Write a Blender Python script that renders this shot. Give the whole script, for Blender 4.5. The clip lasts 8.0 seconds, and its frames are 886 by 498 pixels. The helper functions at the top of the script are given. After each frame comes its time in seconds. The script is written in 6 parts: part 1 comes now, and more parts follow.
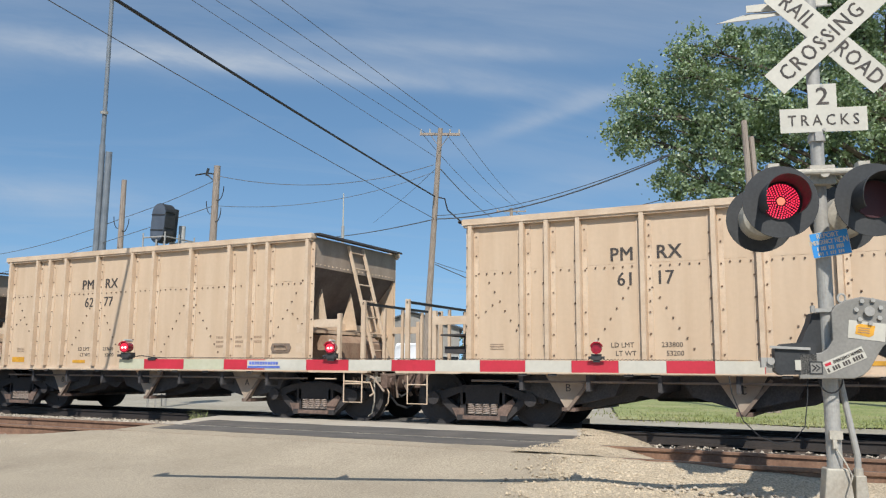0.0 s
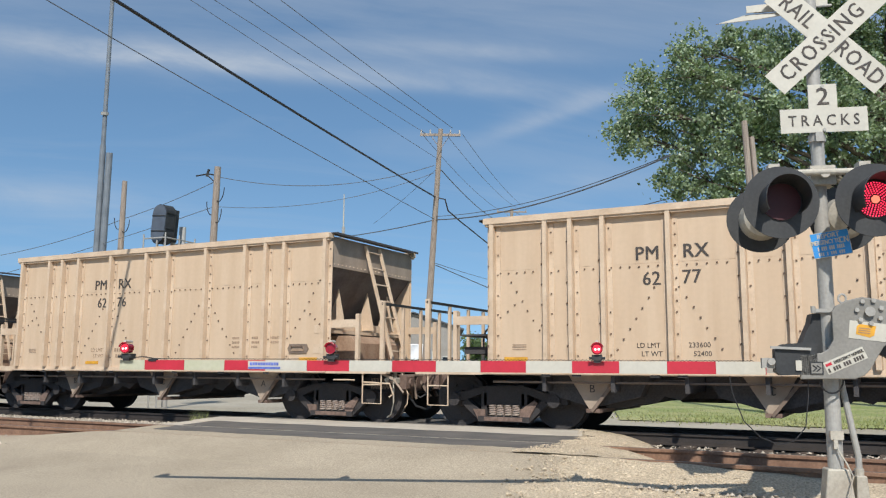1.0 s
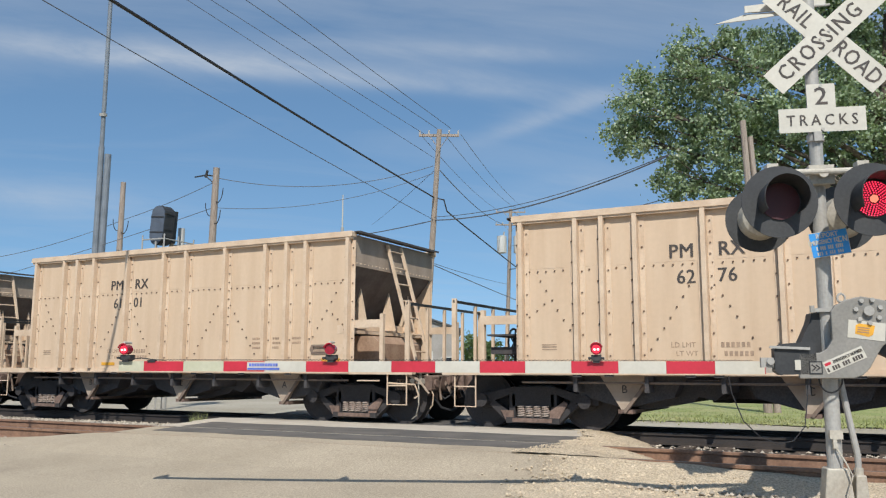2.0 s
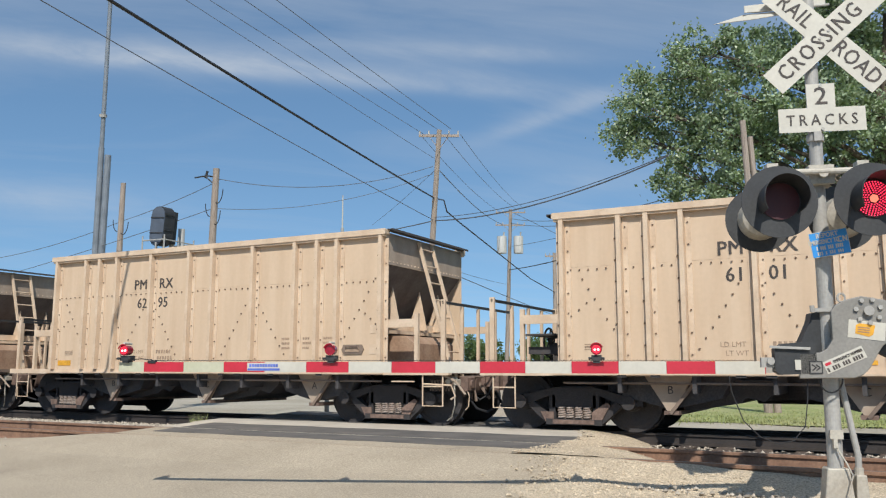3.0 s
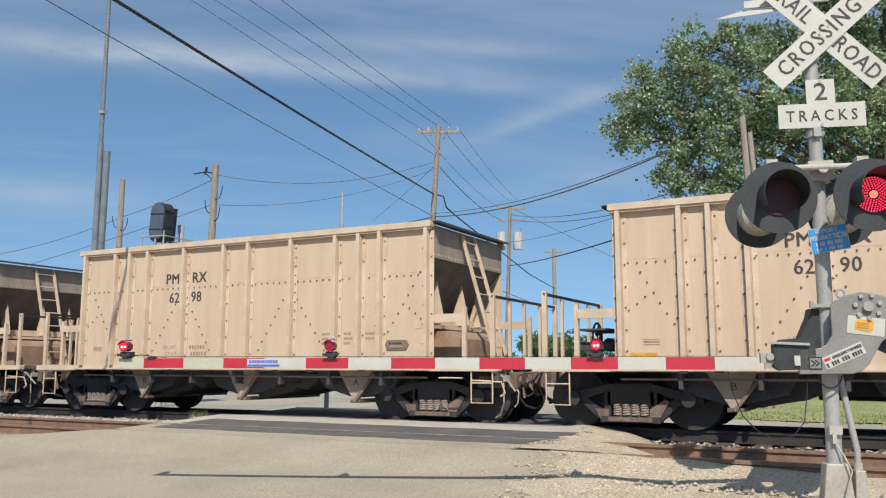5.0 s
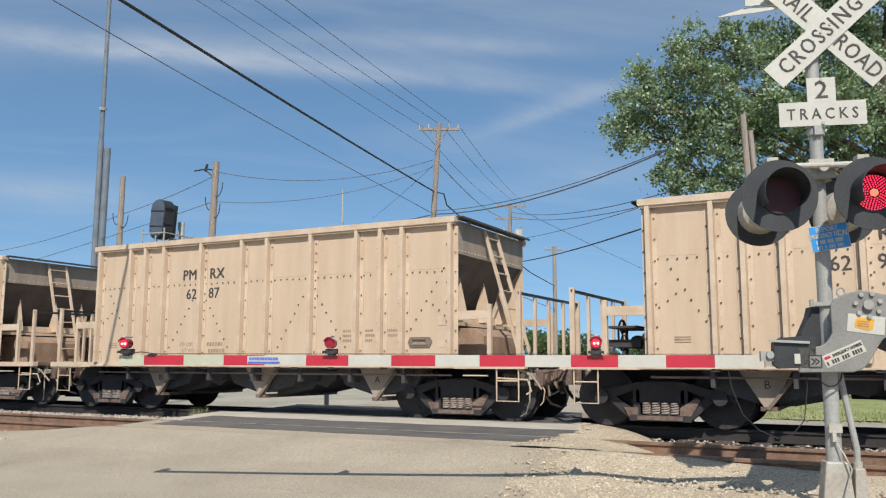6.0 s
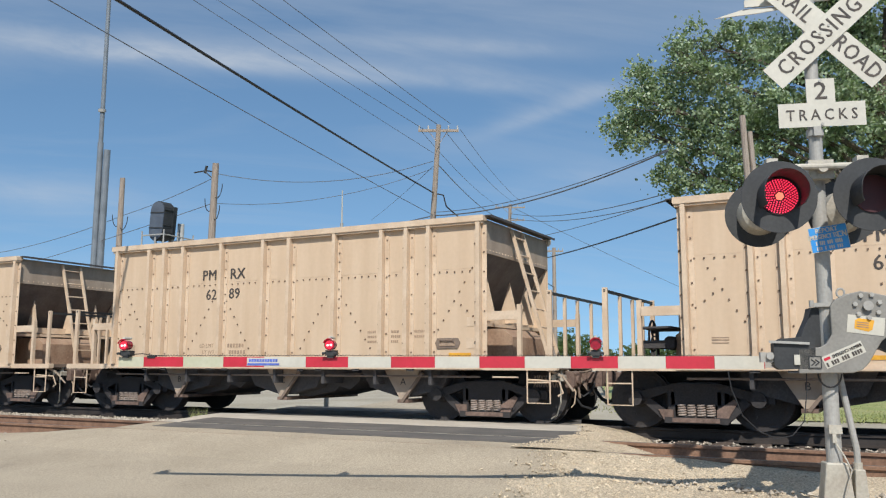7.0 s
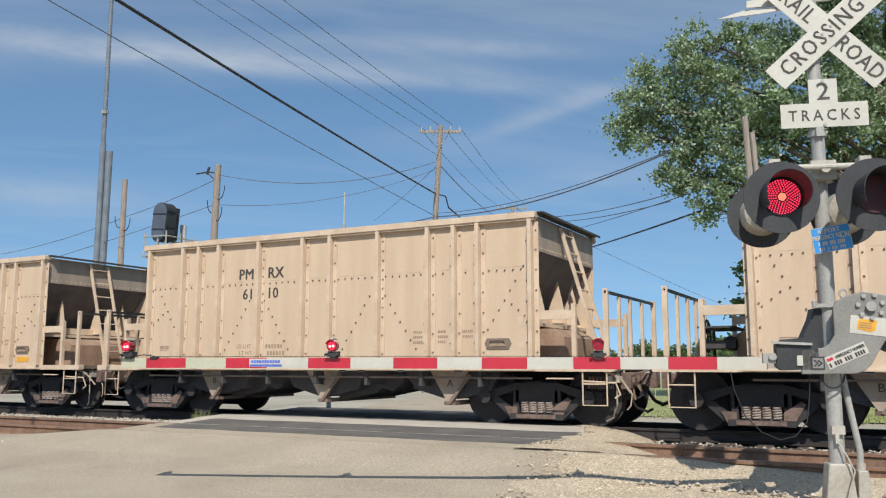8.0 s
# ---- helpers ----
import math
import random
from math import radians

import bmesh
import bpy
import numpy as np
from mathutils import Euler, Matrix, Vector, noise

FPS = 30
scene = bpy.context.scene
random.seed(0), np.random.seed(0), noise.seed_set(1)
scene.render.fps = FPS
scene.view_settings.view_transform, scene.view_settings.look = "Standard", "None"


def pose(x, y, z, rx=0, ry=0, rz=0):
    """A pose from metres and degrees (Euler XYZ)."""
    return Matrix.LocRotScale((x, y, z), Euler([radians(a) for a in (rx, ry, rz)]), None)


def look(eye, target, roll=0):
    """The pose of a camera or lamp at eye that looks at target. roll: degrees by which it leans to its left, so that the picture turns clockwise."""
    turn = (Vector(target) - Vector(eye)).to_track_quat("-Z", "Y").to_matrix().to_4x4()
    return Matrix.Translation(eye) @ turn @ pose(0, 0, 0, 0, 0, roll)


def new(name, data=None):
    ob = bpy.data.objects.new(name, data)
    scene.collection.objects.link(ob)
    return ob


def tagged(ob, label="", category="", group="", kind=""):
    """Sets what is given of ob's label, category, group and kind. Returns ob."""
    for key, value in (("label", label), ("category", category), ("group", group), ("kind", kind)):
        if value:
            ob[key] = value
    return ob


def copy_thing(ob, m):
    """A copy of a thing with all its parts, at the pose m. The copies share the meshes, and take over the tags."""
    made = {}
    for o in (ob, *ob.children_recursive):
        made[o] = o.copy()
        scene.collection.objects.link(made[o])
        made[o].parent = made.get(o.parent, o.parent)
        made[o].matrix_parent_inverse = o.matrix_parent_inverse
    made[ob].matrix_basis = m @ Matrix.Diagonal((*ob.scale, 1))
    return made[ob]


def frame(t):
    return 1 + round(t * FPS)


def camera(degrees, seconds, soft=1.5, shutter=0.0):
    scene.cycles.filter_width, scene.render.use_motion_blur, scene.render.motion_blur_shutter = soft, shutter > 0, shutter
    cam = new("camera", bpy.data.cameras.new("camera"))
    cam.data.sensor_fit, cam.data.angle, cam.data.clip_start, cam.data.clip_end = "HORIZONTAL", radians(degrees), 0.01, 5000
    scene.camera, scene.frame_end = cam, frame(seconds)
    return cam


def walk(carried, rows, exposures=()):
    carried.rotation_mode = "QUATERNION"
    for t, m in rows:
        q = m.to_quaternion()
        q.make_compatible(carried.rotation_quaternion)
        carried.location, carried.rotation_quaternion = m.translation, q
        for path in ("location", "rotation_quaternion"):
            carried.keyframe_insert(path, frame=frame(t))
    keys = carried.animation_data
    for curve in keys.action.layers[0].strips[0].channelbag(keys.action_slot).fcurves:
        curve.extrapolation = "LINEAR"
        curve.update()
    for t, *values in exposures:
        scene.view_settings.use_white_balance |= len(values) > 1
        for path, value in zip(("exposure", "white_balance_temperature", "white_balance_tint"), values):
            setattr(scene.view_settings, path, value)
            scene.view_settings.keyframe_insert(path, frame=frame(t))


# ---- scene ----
cam = camera(55.27, 8.0, soft=1.2)
EYE = (0.0, 0.0, 0.934)


def aim(heading, tilt, lean):
    """The camera's pose: degrees left of the track's normal, upwards, and leaning."""
    a, b = radians(heading), radians(tilt)
    way = Vector((-math.sin(a) * math.cos(b), math.cos(a) * math.cos(b), math.sin(b)))
    return look(EYE, Vector(EYE) + way, lean)


walk(cam, [(t, aim(a, b, c)) for t, a, b, c in (
    (0.0, 27.79, 8.114, 0.405), (0.5, 27.835, 8.129, 0.368), (1.0, 27.822, 8.16, 0.353), (1.5, 27.774, 8.17, 0.276),
    (3.0, 27.754, 8.218, 0.116), (3.5, 27.703, 8.055, 0.111), (4.0, 27.672, 8.087, 0.049), (4.5, 27.7, 8.053, 0.03),
    (6.0, 27.744, 7.784, 0.184), (6.5, 27.725, 7.825, 0.139), (7.0, 27.719, 7.877, 0.117), (7.5, 27.803, 7.928, 0.122),
    (8.0, 27.87, 7.943, 0.076))])

# ---- light ----
SUN = Vector((0.33, -0.62, 0.71)).normalized()
sun = new("sun", bpy.data.lights.new("sun", "SUN"))
sun.data.energy, sun.data.angle, sun.data.color = 4.65, radians(0.53), (1.0, 0.955, 0.89)
sun.matrix_world = look(SUN * 60, (0, 0, 0))

world = bpy.data.worlds.new("sky")
scene.world = world
world.use_nodes = True
wt = world.node_tree
bg = wt.nodes["Background"]
sky = wt.nodes.new("ShaderNodeTexSky")
sky.sky_type, sky.sun_disc = "NISHITA", False
sky.sun_elevation = math.asin(SUN.z)
sky.sun_rotation = math.atan2(SUN.x, SUN.y)
sky.air_density, sky.dust_density, sky.ozone_density = 1.1, 0.0, 1.2
# thin cirrus: streaks drawn out along one heading on a high plane
tc = wt.nodes.new("ShaderNodeTexCoord")
sep = wt.nodes.new("ShaderNodeSeparateXYZ")
wt.links.new(tc.outputs["Generated"], sep.inputs[0])


def wmath(op, a, b):
    n = wt.nodes.new("ShaderNodeMath")
    n.operation = op
    for i, v in enumerate((a, b)):
        if isinstance(v, (int, float)):
            n.inputs[i].default_value = v
        else:
            wt.links.new(v, n.inputs[i])
    return n.outputs[0]


lift = wt.nodes.new("ShaderNodeCombineXYZ")
wt.links.new(sep.outputs[0], lift.inputs[0])
wt.links.new(sep.outputs[1], lift.inputs[1])
wt.links.new(wmath("ADD", wmath("MULTIPLY", wmath("MAXIMUM", sep.outputs[2], 0.0), 0.85), 0.17), lift.inputs[2])
wt.links.new(lift.outputs[0], sky.inputs[0])
high = wmath("ADD", wmath("MAXIMUM", sep.outputs[2], 0.0), 0.12)
flat = wt.nodes.new("ShaderNodeCombineXYZ")
wt.links.new(wmath("DIVIDE", sep.outputs[0], high), flat.inputs[0])
wt.links.new(wmath("DIVIDE", sep.outputs[1], high), flat.inputs[1])
swing, turn = wt.nodes.new("ShaderNodeMapping"), wt.nodes.new("ShaderNodeMapping")
swing.inputs["Rotation"].default_value = (0, 0, radians(-47))
turn.inputs["Scale"].default_value = (0.55, 2.1, 1)
turn.inputs["Location"].default_value = (1.3, 0.4, 0)
wt.links.new(flat.outputs[0], swing.inputs[0])
wt.links.new(swing.outputs[0], turn.inputs[0])
puff = wt.nodes.new("ShaderNodeTexNoise")
puff.inputs["Scale"].default_value, puff.inputs["Detail"].default_value = 0.9, 7
puff.inputs["Roughness"].default_value, puff.inputs["Distortion"].default_value = 0.58, 1.1
wt.links.new(turn.outputs[0], puff.inputs["Vector"])
veil = wt.nodes.new("ShaderNodeValToRGB")
veil.color_ramp.elements[0].position, veil.color_ramp.elements[0].color = 0.46, (0, 0, 0, 1)
veil.color_ramp.elements[1].position, veil.color_ramp.elements[1].color = 0.70, (0.66, 0.66, 0.66, 1)
wt.links.new(puff.outputs["Fac"], veil.inputs[0])
# larger streaks: along a heading, each a soft line in the slopes u (sideways) and v (upwards)
ahead = wmath("MAXIMUM", wmath("ADD", wmath("MULTIPLY", sep.outputs[0], -0.4656), wmath("MULTIPLY", sep.outputs[1], 0.8850)), 0.05)
u_ = wmath("DIVIDE", wmath("ADD", wmath("MULTIPLY", sep.outputs[0], 0.8850), wmath("MULTIPLY", sep.outputs[1], 0.4656)), ahead)
v_ = wmath("DIVIDE", sep.outputs[2], ahead)
slopes = wt.nodes.new("ShaderNodeCombineXYZ")
wt.links.new(u_, slopes.inputs[0])
wt.links.new(v_, slopes.inputs[1])


def wisp(scale, stretch, tilt):
    """Combed-out noise between about 0 and 1."""
    a, b, n = wt.nodes.new("ShaderNodeMapping"), wt.nodes.new("ShaderNodeMapping"), wt.nodes.new("ShaderNodeTexNoise")
    a.inputs["Rotation"].default_value = (0, 0, tilt)
    b.inputs["Scale"].default_value = (1, stretch, 1)
    n.inputs["Scale"].default_value, n.inputs["Detail"].default_value, n.inputs["Roughness"].default_value, n.inputs["Distortion"].default_value = scale, 7, 0.6, 0.4
    wt.links.new(slopes.outputs[0], a.inputs[0])
    wt.links.new(a.outputs[0], b.inputs[0])
    wt.links.new(b.outputs[0], n.inputs["Vector"])
    return wmath("MINIMUM", wmath("MAXIMUM", wmath("MULTIPLY", wmath("SUBTRACT", n.outputs["Fac"], 0.3), 2.4), 0.0), 1.0)


comb, fray = wisp(3.2, 6.0, 0.10), wisp(9.0, 3.5, 0.2)


def streak(u0, v0, slope, above, below, length, amount):
    """A soft line through (u0, v0), fading away from it upwards, downwards and along."""
    off = wmath("SUBTRACT", wmath("SUBTRACT", v_, v0), wmath("MULTIPLY", wmath("SUBTRACT", u_, u0), slope))
    up, down = wmath("DIVIDE", wmath("MAXIMUM", off, 0.0), above), wmath("DIVIDE", wmath("MINIMUM", off, 0.0), below)
    along = wmath("DIVIDE", wmath("SUBTRACT", u_, u0), length)
    r2 = wmath("ADD", wmath("ADD", wmath("MULTIPLY", up, up), wmath("MULTIPLY", down, down)), wmath("MULTIPLY", along, along))
    soft = wmath("POWER", 2.718, wmath("MULTIPLY", r2, -1.0))
    return wmath("MULTIPLY", wmath("MULTIPLY", soft, amount), wmath("ADD", wmath("MULTIPLY", fray, 0.7), 0.35))


cover = wmath("MULTIPLY", veil.outputs[0], 0.22)
high_veil = wmath("MINIMUM", wmath("MAXIMUM", wmath("MULTIPLY", wmath("SUBTRACT", v_, 0.33), 6.0), 0.0), 1.0)
cover = wmath("ADD", cover, wmath("MULTIPLY", wmath("MULTIPLY", high_veil, wmath("ADD", comb, 0.25)), 0.26))
for row in ((-0.22, 0.366, -0.085, 0.022, 0.012, 0.33, 0.60), (-0.42, 0.392, -0.10, 0.02, 0.02, 0.16, 0.30), (0.03, 0.392, -0.05, 0.012, 0.012, 0.16, 0.30),
            (0.14, 0.312, 0.36, 0.016, 0.010, 0.09, 0.42), (-0.50, 0.205, -0.05, 0.022, 0.02, 0.16, 0.34), (0.17, 0.222, 0.10, 0.02, 0.02, 0.10, 0.22)):
    cover = wmath("ADD", cover, streak(*row))
mix = wt.nodes.new("ShaderNodeMixRGB")
wt.links.new(wmath("MINIMUM", cover, 0.8), mix.inputs[0])
clear = wt.nodes.new("ShaderNodeVectorMath")
clear.operation = "MULTIPLY"
clear.inputs[1].default_value = (0.80, 0.98, 1.04)
wt.links.new(sky.outputs[0], clear.inputs[0])
wt.links.new(clear.outputs[0], mix.inputs[1])
mix.inputs[2].default_value = (4.6, 5.0, 5.5, 1)
wt.links.new(mix.outputs[0], bg.inputs[0])
bg.inputs[1].default_value = 0.125
scene.view_settings.exposure = 0.0


# ---- materials ----
def material(name, base, rough=0.7, metal=0.0, second=None, grain=6.0, fine=60.0, amount=0.5, bump=0.15, depth=0.01, spread=0.0,
             streak=None, third=None, emit=None, strength=0.0):
    """A painted, stained or mineral surface: two colours mixed by coarse and fine noise, fine relief, and a spread per piece."""
    m = bpy.data.materials.new(name)
    m.use_nodes = True
    t, n = m.node_tree, m.node_tree.nodes
    p = n["Principled BSDF"]
    p.inputs["Roughness"].default_value, p.inputs["Metallic"].default_value = rough, metal
    if emit:
        p.inputs["Emission Color"].default_value, p.inputs["Emission Strength"].default_value = (*emit, 1), strength
    co = n.new("ShaderNodeTexCoord")
    vec = co.outputs["Object"]
    if streak:
        mp = n.new("ShaderNodeMapping")
        mp.inputs["Scale"].default_value = streak
        t.links.new(vec, mp.inputs[0])
        vec = mp.outputs[0]
    second = second or tuple(c * 0.72 for c in base)
    big, small = n.new("ShaderNodeTexNoise"), n.new("ShaderNodeTexNoise")
    big.inputs["Scale"].default_value, big.inputs["Detail"].default_value = grain, 6
    small.inputs["Scale"].default_value, small.inputs["Detail"].default_value = fine, 4
    t.links.new(vec, big.inputs["Vector"])
    t.links.new(co.outputs["Object"], small.inputs["Vector"])
    ramp = n.new("ShaderNodeValToRGB")
    ramp.color_ramp.elements[0].position, ramp.color_ramp.elements[1].position = 0.38, 0.68
    ramp.color_ramp.elements[0].color, ramp.color_ramp.elements[1].color = (*base, 1), (*second, 1)
    if third:
        e = ramp.color_ramp.elements.new(0.8)
        e.color = (*third, 1)
    t.links.new(big.outputs["Fac"], ramp.inputs[0])
    grit = n.new("ShaderNodeMapRange")
    grit.inputs["To Min"].default_value, grit.inputs["To Max"].default_value = 1 - amount * 0.5, 1 + amount * 0.5
    grit.inputs["From Min"].default_value, grit.inputs["From Max"].default_value = 0.3, 0.7
    t.links.new(small.outputs["Fac"], grit.inputs[0])
    mul = n.new("ShaderNodeVectorMath")
    mul.operation = "MULTIPLY"
    t.links.new(ramp.outputs[0], mul.inputs[0])
    t.links.new(grit.outputs[0], mul.inputs[1])
    out = mul.outputs[0]
    if spread:
        info, geo = n.new("ShaderNodeObjectInfo"), n.new("ShaderNodeNewGeometry")
        add = n.new("ShaderNodeMath")
        t.links.new(info.outputs["Random"], add.inputs[0])
        t.links.new(geo.outputs["Random Per Island"], add.inputs[1])
        fr = n.new("ShaderNodeMath")
        fr.operation = "FRACT"
        t.links.new(add.outputs[0], fr.inputs[0])
        rg = n.new("ShaderNodeMapRange")
        rg.inputs["To Min"].default_value, rg.inputs["To Max"].default_value = 1 - spread, 1 + spread
        t.links.new(fr.outputs[0], rg.inputs[0])
        m2 = n.new("ShaderNodeVectorMath")
        m2.operation = "MULTIPLY"
        t.links.new(out, m2.inputs[0])
        t.links.new(rg.outputs[0], m2.inputs[1])
        out = m2.outputs[0]
    t.links.new(out, p.inputs["Base Color"])
    if bump:
        b = n.new("ShaderNodeBump")
        b.inputs["Strength"].default_value, b.inputs["Distance"].default_value = bump, depth
        t.links.new(small.outputs["Fac"], b.inputs["Height"])
        t.links.new(b.outputs[0], p.inputs["Normal"])
    return m


TAN = material("tan_paint", (0.60, 0.455, 0.315), 0.55, second=(0.545, 0.40, 0.268), grain=1.6, fine=14, amount=0.05, bump=0.015, streak=(2.6, 2.6, 0.28), third=(0.45, 0.31, 0.195))
TAN_DUSTY = material("dusty_tan_paint", (0.62, 0.485, 0.35), 0.7, second=(0.52, 0.385, 0.265), grain=3, fine=25, amount=0.10, bump=0.04)
# Tan darkened for plates in shade; on the access plate it is rust
TAN_SLOPE = material("shaded_and_rusted_plate", (0.22, 0.165, 0.125), 0.8, second=(0.15, 0.11, 0.085), grain=2.5, fine=20, amount=0.3, bump=0.1)
# The sloping plate's shade, put into a near-black colour
SLOPE = material("shade_dark_slope_plate", (0.15, 0.128, 0.118), 0.85, second=(0.105, 0.088, 0.08), grain=2.5, fine=20, amount=0.3, bump=0.1)
# End walls: grimy tan, darkened further to deepen the shade on them
TAN_END = material("grimy_shaded_tan_paint", (0.37, 0.295, 0.225), 0.7, second=(0.30, 0.237, 0.18), grain=2.0, fine=20, amount=0.12, bump=0.03, streak=(2.0, 2.0, 0.5))
TAN_GRIMY = material("grimy_tan_paint", (0.42, 0.335, 0.255), 0.75, second=(0.31, 0.24, 0.18), grain=2.5, fine=20, amount=0.15, bump=0.05)
UNDER = material("grimy_underframe", (0.054, 0.052, 0.054), 0.85, second=(0.066, 0.060, 0.058), grain=5, fine=40, amount=0.5, bump=0.2)
TRUCK = material("rusty_truck_steel", (0.20, 0.135, 0.105), 0.8, second=(0.10, 0.066, 0.052), grain=7, fine=50, amount=0.5, bump=0.25)
SPRING = material("dusty_spring_steel", (0.40, 0.33, 0.28), 0.7, second=(0.28, 0.21, 0.17), grain=7, fine=50, amount=0.4, bump=0.1)
# Truck castings blackened in colour for the shade under the wagon body
FRAME = material("shade_dark_truck_casting", (0.040, 0.036, 0.036), 0.9, second=(0.034, 0.031, 0.031), grain=5, fine=40, amount=0.5, bump=0.2, third=(0.07, 0.05, 0.04))
WHEEL = material("dark_wheel_steel", (0.042, 0.039, 0.039), 0.85, 0.0, second=(0.05, 0.042, 0.039), grain=6, fine=40, amount=0.4)
RUSTED = material("rust_stained_tan_plate", (0.36, 0.245, 0.165), 0.8, second=(0.25, 0.15, 0.095), grain=3, fine=30, amount=0.3, bump=0.12, third=(0.44, 0.33, 0.24))
BOLT = material("dark_bolt_heads", (0.19, 0.13, 0.09), 0.7, grain=20, fine=80)
LETTER = material("dark_stencil_paint", (0.045, 0.04, 0.038), 0.7, second=(0.08, 0.065, 0.055), grain=8, fine=40, bump=0)
FAINT = material("faded_stencil_paint", (0.38, 0.27, 0.185), 0.7, grain=8, fine=60, bump=0)
WHITE = material("white_sheeting", (0.52, 0.50, 0.43), 0.55, second=(0.46, 0.44, 0.375), grain=3, fine=30, amount=0.08, bump=0.02)
OLDWHITE = material("yellowed_sheeting", (0.43, 0.43, 0.30), 0.6, second=(0.48, 0.47, 0.36), grain=3, fine=30, amount=0.1, bump=0.02)
RED = material("red_sheeting", (0.50, 0.022, 0.045), 0.45, second=(0.42, 0.02, 0.035), grain=4, fine=40, amount=0.1, bump=0.02)
BLUE = material("blue_sign_face", (0.03, 0.27, 0.68), 0.45, second=(0.025, 0.24, 0.62), grain=3, fine=30, amount=0.08, bump=0.02)
STICKER = material("blue_sticker", (0.10, 0.16, 0.55), 0.5, grain=5, fine=30, bump=0)
GALV = material("galvanised_steel", (0.38, 0.37, 0.34), 0.55, 0.1, second=(0.31, 0.30, 0.275), grain=5, fine=35, amount=0.2, bump=0.06, streak=(1, 1, 0.25))
SILVER = material("weathered_silver_paint", (0.46, 0.43, 0.36), 0.6, 0.15, second=(0.36, 0.32, 0.26), grain=4, fine=40, amount=0.25, bump=0.1)
GREYPAINT = material("grey_machine_paint", (0.235, 0.226, 0.203), 0.6, 0.0, second=(0.19, 0.183, 0.163), grain=4, fine=40, amount=0.2, bump=0.06)
MASTGREY = material("blue_grey_mast_steel", (0.22, 0.25, 0.28), 0.55, 0.2, second=(0.17, 0.195, 0.22), grain=2, fine=20, amount=0.15, bump=0.03)
BLACK = material("black_paint", (0.024, 0.026, 0.028), 0.6, second=(0.034, 0.036, 0.037), grain=5, fine=40, amount=0.3, bump=0.05)
HOODGREY = material("grey_blue_cover", (0.09, 0.11, 0.14), 0.5, second=(0.07, 0.085, 0.11), grain=3, fine=30, amount=0.15, bump=0.03)
RUBBER = material("black_cable", (0.02, 0.02, 0.022), 0.6, bump=0)
WIRE = material("weathered_aluminium_wire", (0.12, 0.13, 0.145), 0.6, bump=0)
DARKLENS = material("dark_red_lens", (0.05, 0.004, 0.008), 0.5, second=(0.04, 0.004, 0.007), grain=3, fine=90, amount=0.3, bump=0.1)
REDGLASS = material("red_lamp_glass", (0.32, 0.008, 0.022), 0.15, grain=4, fine=30, bump=0)
LED = material("red_led", (0.4, 0.01, 0.03), 0.4, emit=(1.0, 0.03, 0.09), strength=2.6, bump=0)
ARMLED = material("lit_red_lamp", (0.4, 0.01, 0.03), 0.3, emit=(1.0, 0.02, 0.05), strength=0.9, bump=0)
LEDCORE = material("bright_led_core", (0.5, 0.05, 0.04), 0.4, emit=(1.0, 0.22, 0.13), strength=1.5, bump=0)
FILAMENT = material("bright_lamp_filament", (0.6, 0.3, 0.3), 0.4, emit=(1.0, 0.62, 0.60), strength=1.6, bump=0)
YELLOW = material("yellow_marking", (0.72, 0.36, 0.03), 0.6, grain=4, fine=30, amount=0.2, bump=0.02)
RAIL = material("rusty_rail_side", (0.25, 0.145, 0.092), 0.8, second=(0.17, 0.095, 0.06), grain=4, fine=40, amount=0.4, bump=0.15, depth=0.004)
# Rails of the train's track, much darker than the empty track's
RAILDARK = material("dark_rail_side", (0.04, 0.032, 0.028), 0.7, second=(0.028, 0.023, 0.02), grain=4, fine=40, amount=0.4, bump=0.15, depth=0.004)
RAILTOP = material("worn_rail_head", (0.17, 0.135, 0.115), 0.5, 0.4, second=(0.14, 0.105, 0.085), grain=3, fine=40, amount=0.2, bump=0.02)
TIE = material("weathered_tie_wood", (0.105, 0.078, 0.06), 0.9, second=(0.06, 0.045, 0.036), grain=4, fine=40, amount=0.5, bump=0.4, spread=0.25, streak=(6, 1, 6))
STONE = material("limestone_ballast", (0.44, 0.385, 0.31), 0.95, second=(0.32, 0.275, 0.215), grain=5, fine=40, amount=0.3, bump=0.3, spread=0.35)
BED = material("dusty_ballast_bed", (0.25, 0.22, 0.185), 0.95, second=(0.17, 0.145, 0.12), grain=7, fine=70, amount=0.9, bump=0.9, depth=0.03)
# Darker ballast for the strip along the train's track
DARKBED = material("dark_ballast", (0.07, 0.06, 0.052), 0.95, second=(0.045, 0.038, 0.033), grain=6, fine=60, amount=0.8, bump=0.8, depth=0.03)
GRAVEL = material("pale_gravel", (0.54, 0.445, 0.315), 0.95, second=(0.44, 0.355, 0.245), grain=1.2, fine=48, amount=0.75, bump=0.9, depth=0.03, third=(0.40, 0.345, 0.265))
PEBBLE = material("pale_gravel_stones", (0.55, 0.455, 0.325), 0.95, second=(0.40, 0.325, 0.23), grain=8, fine=60, amount=0.2, bump=0.2, spread=0.28)
ROAD = material("bleached_asphalt", (0.40, 0.335, 0.243), 0.92, second=(0.34, 0.283, 0.203), grain=0.9, fine=60, amount=0.7, bump=0.6, depth=0.008, third=(0.27, 0.225, 0.17))
PATCH = material("dark_asphalt_patch", (0.092, 0.086, 0.078), 0.9, second=(0.135, 0.123, 0.108), grain=1.8, fine=90, amount=0.4, bump=0.35, depth=0.006)
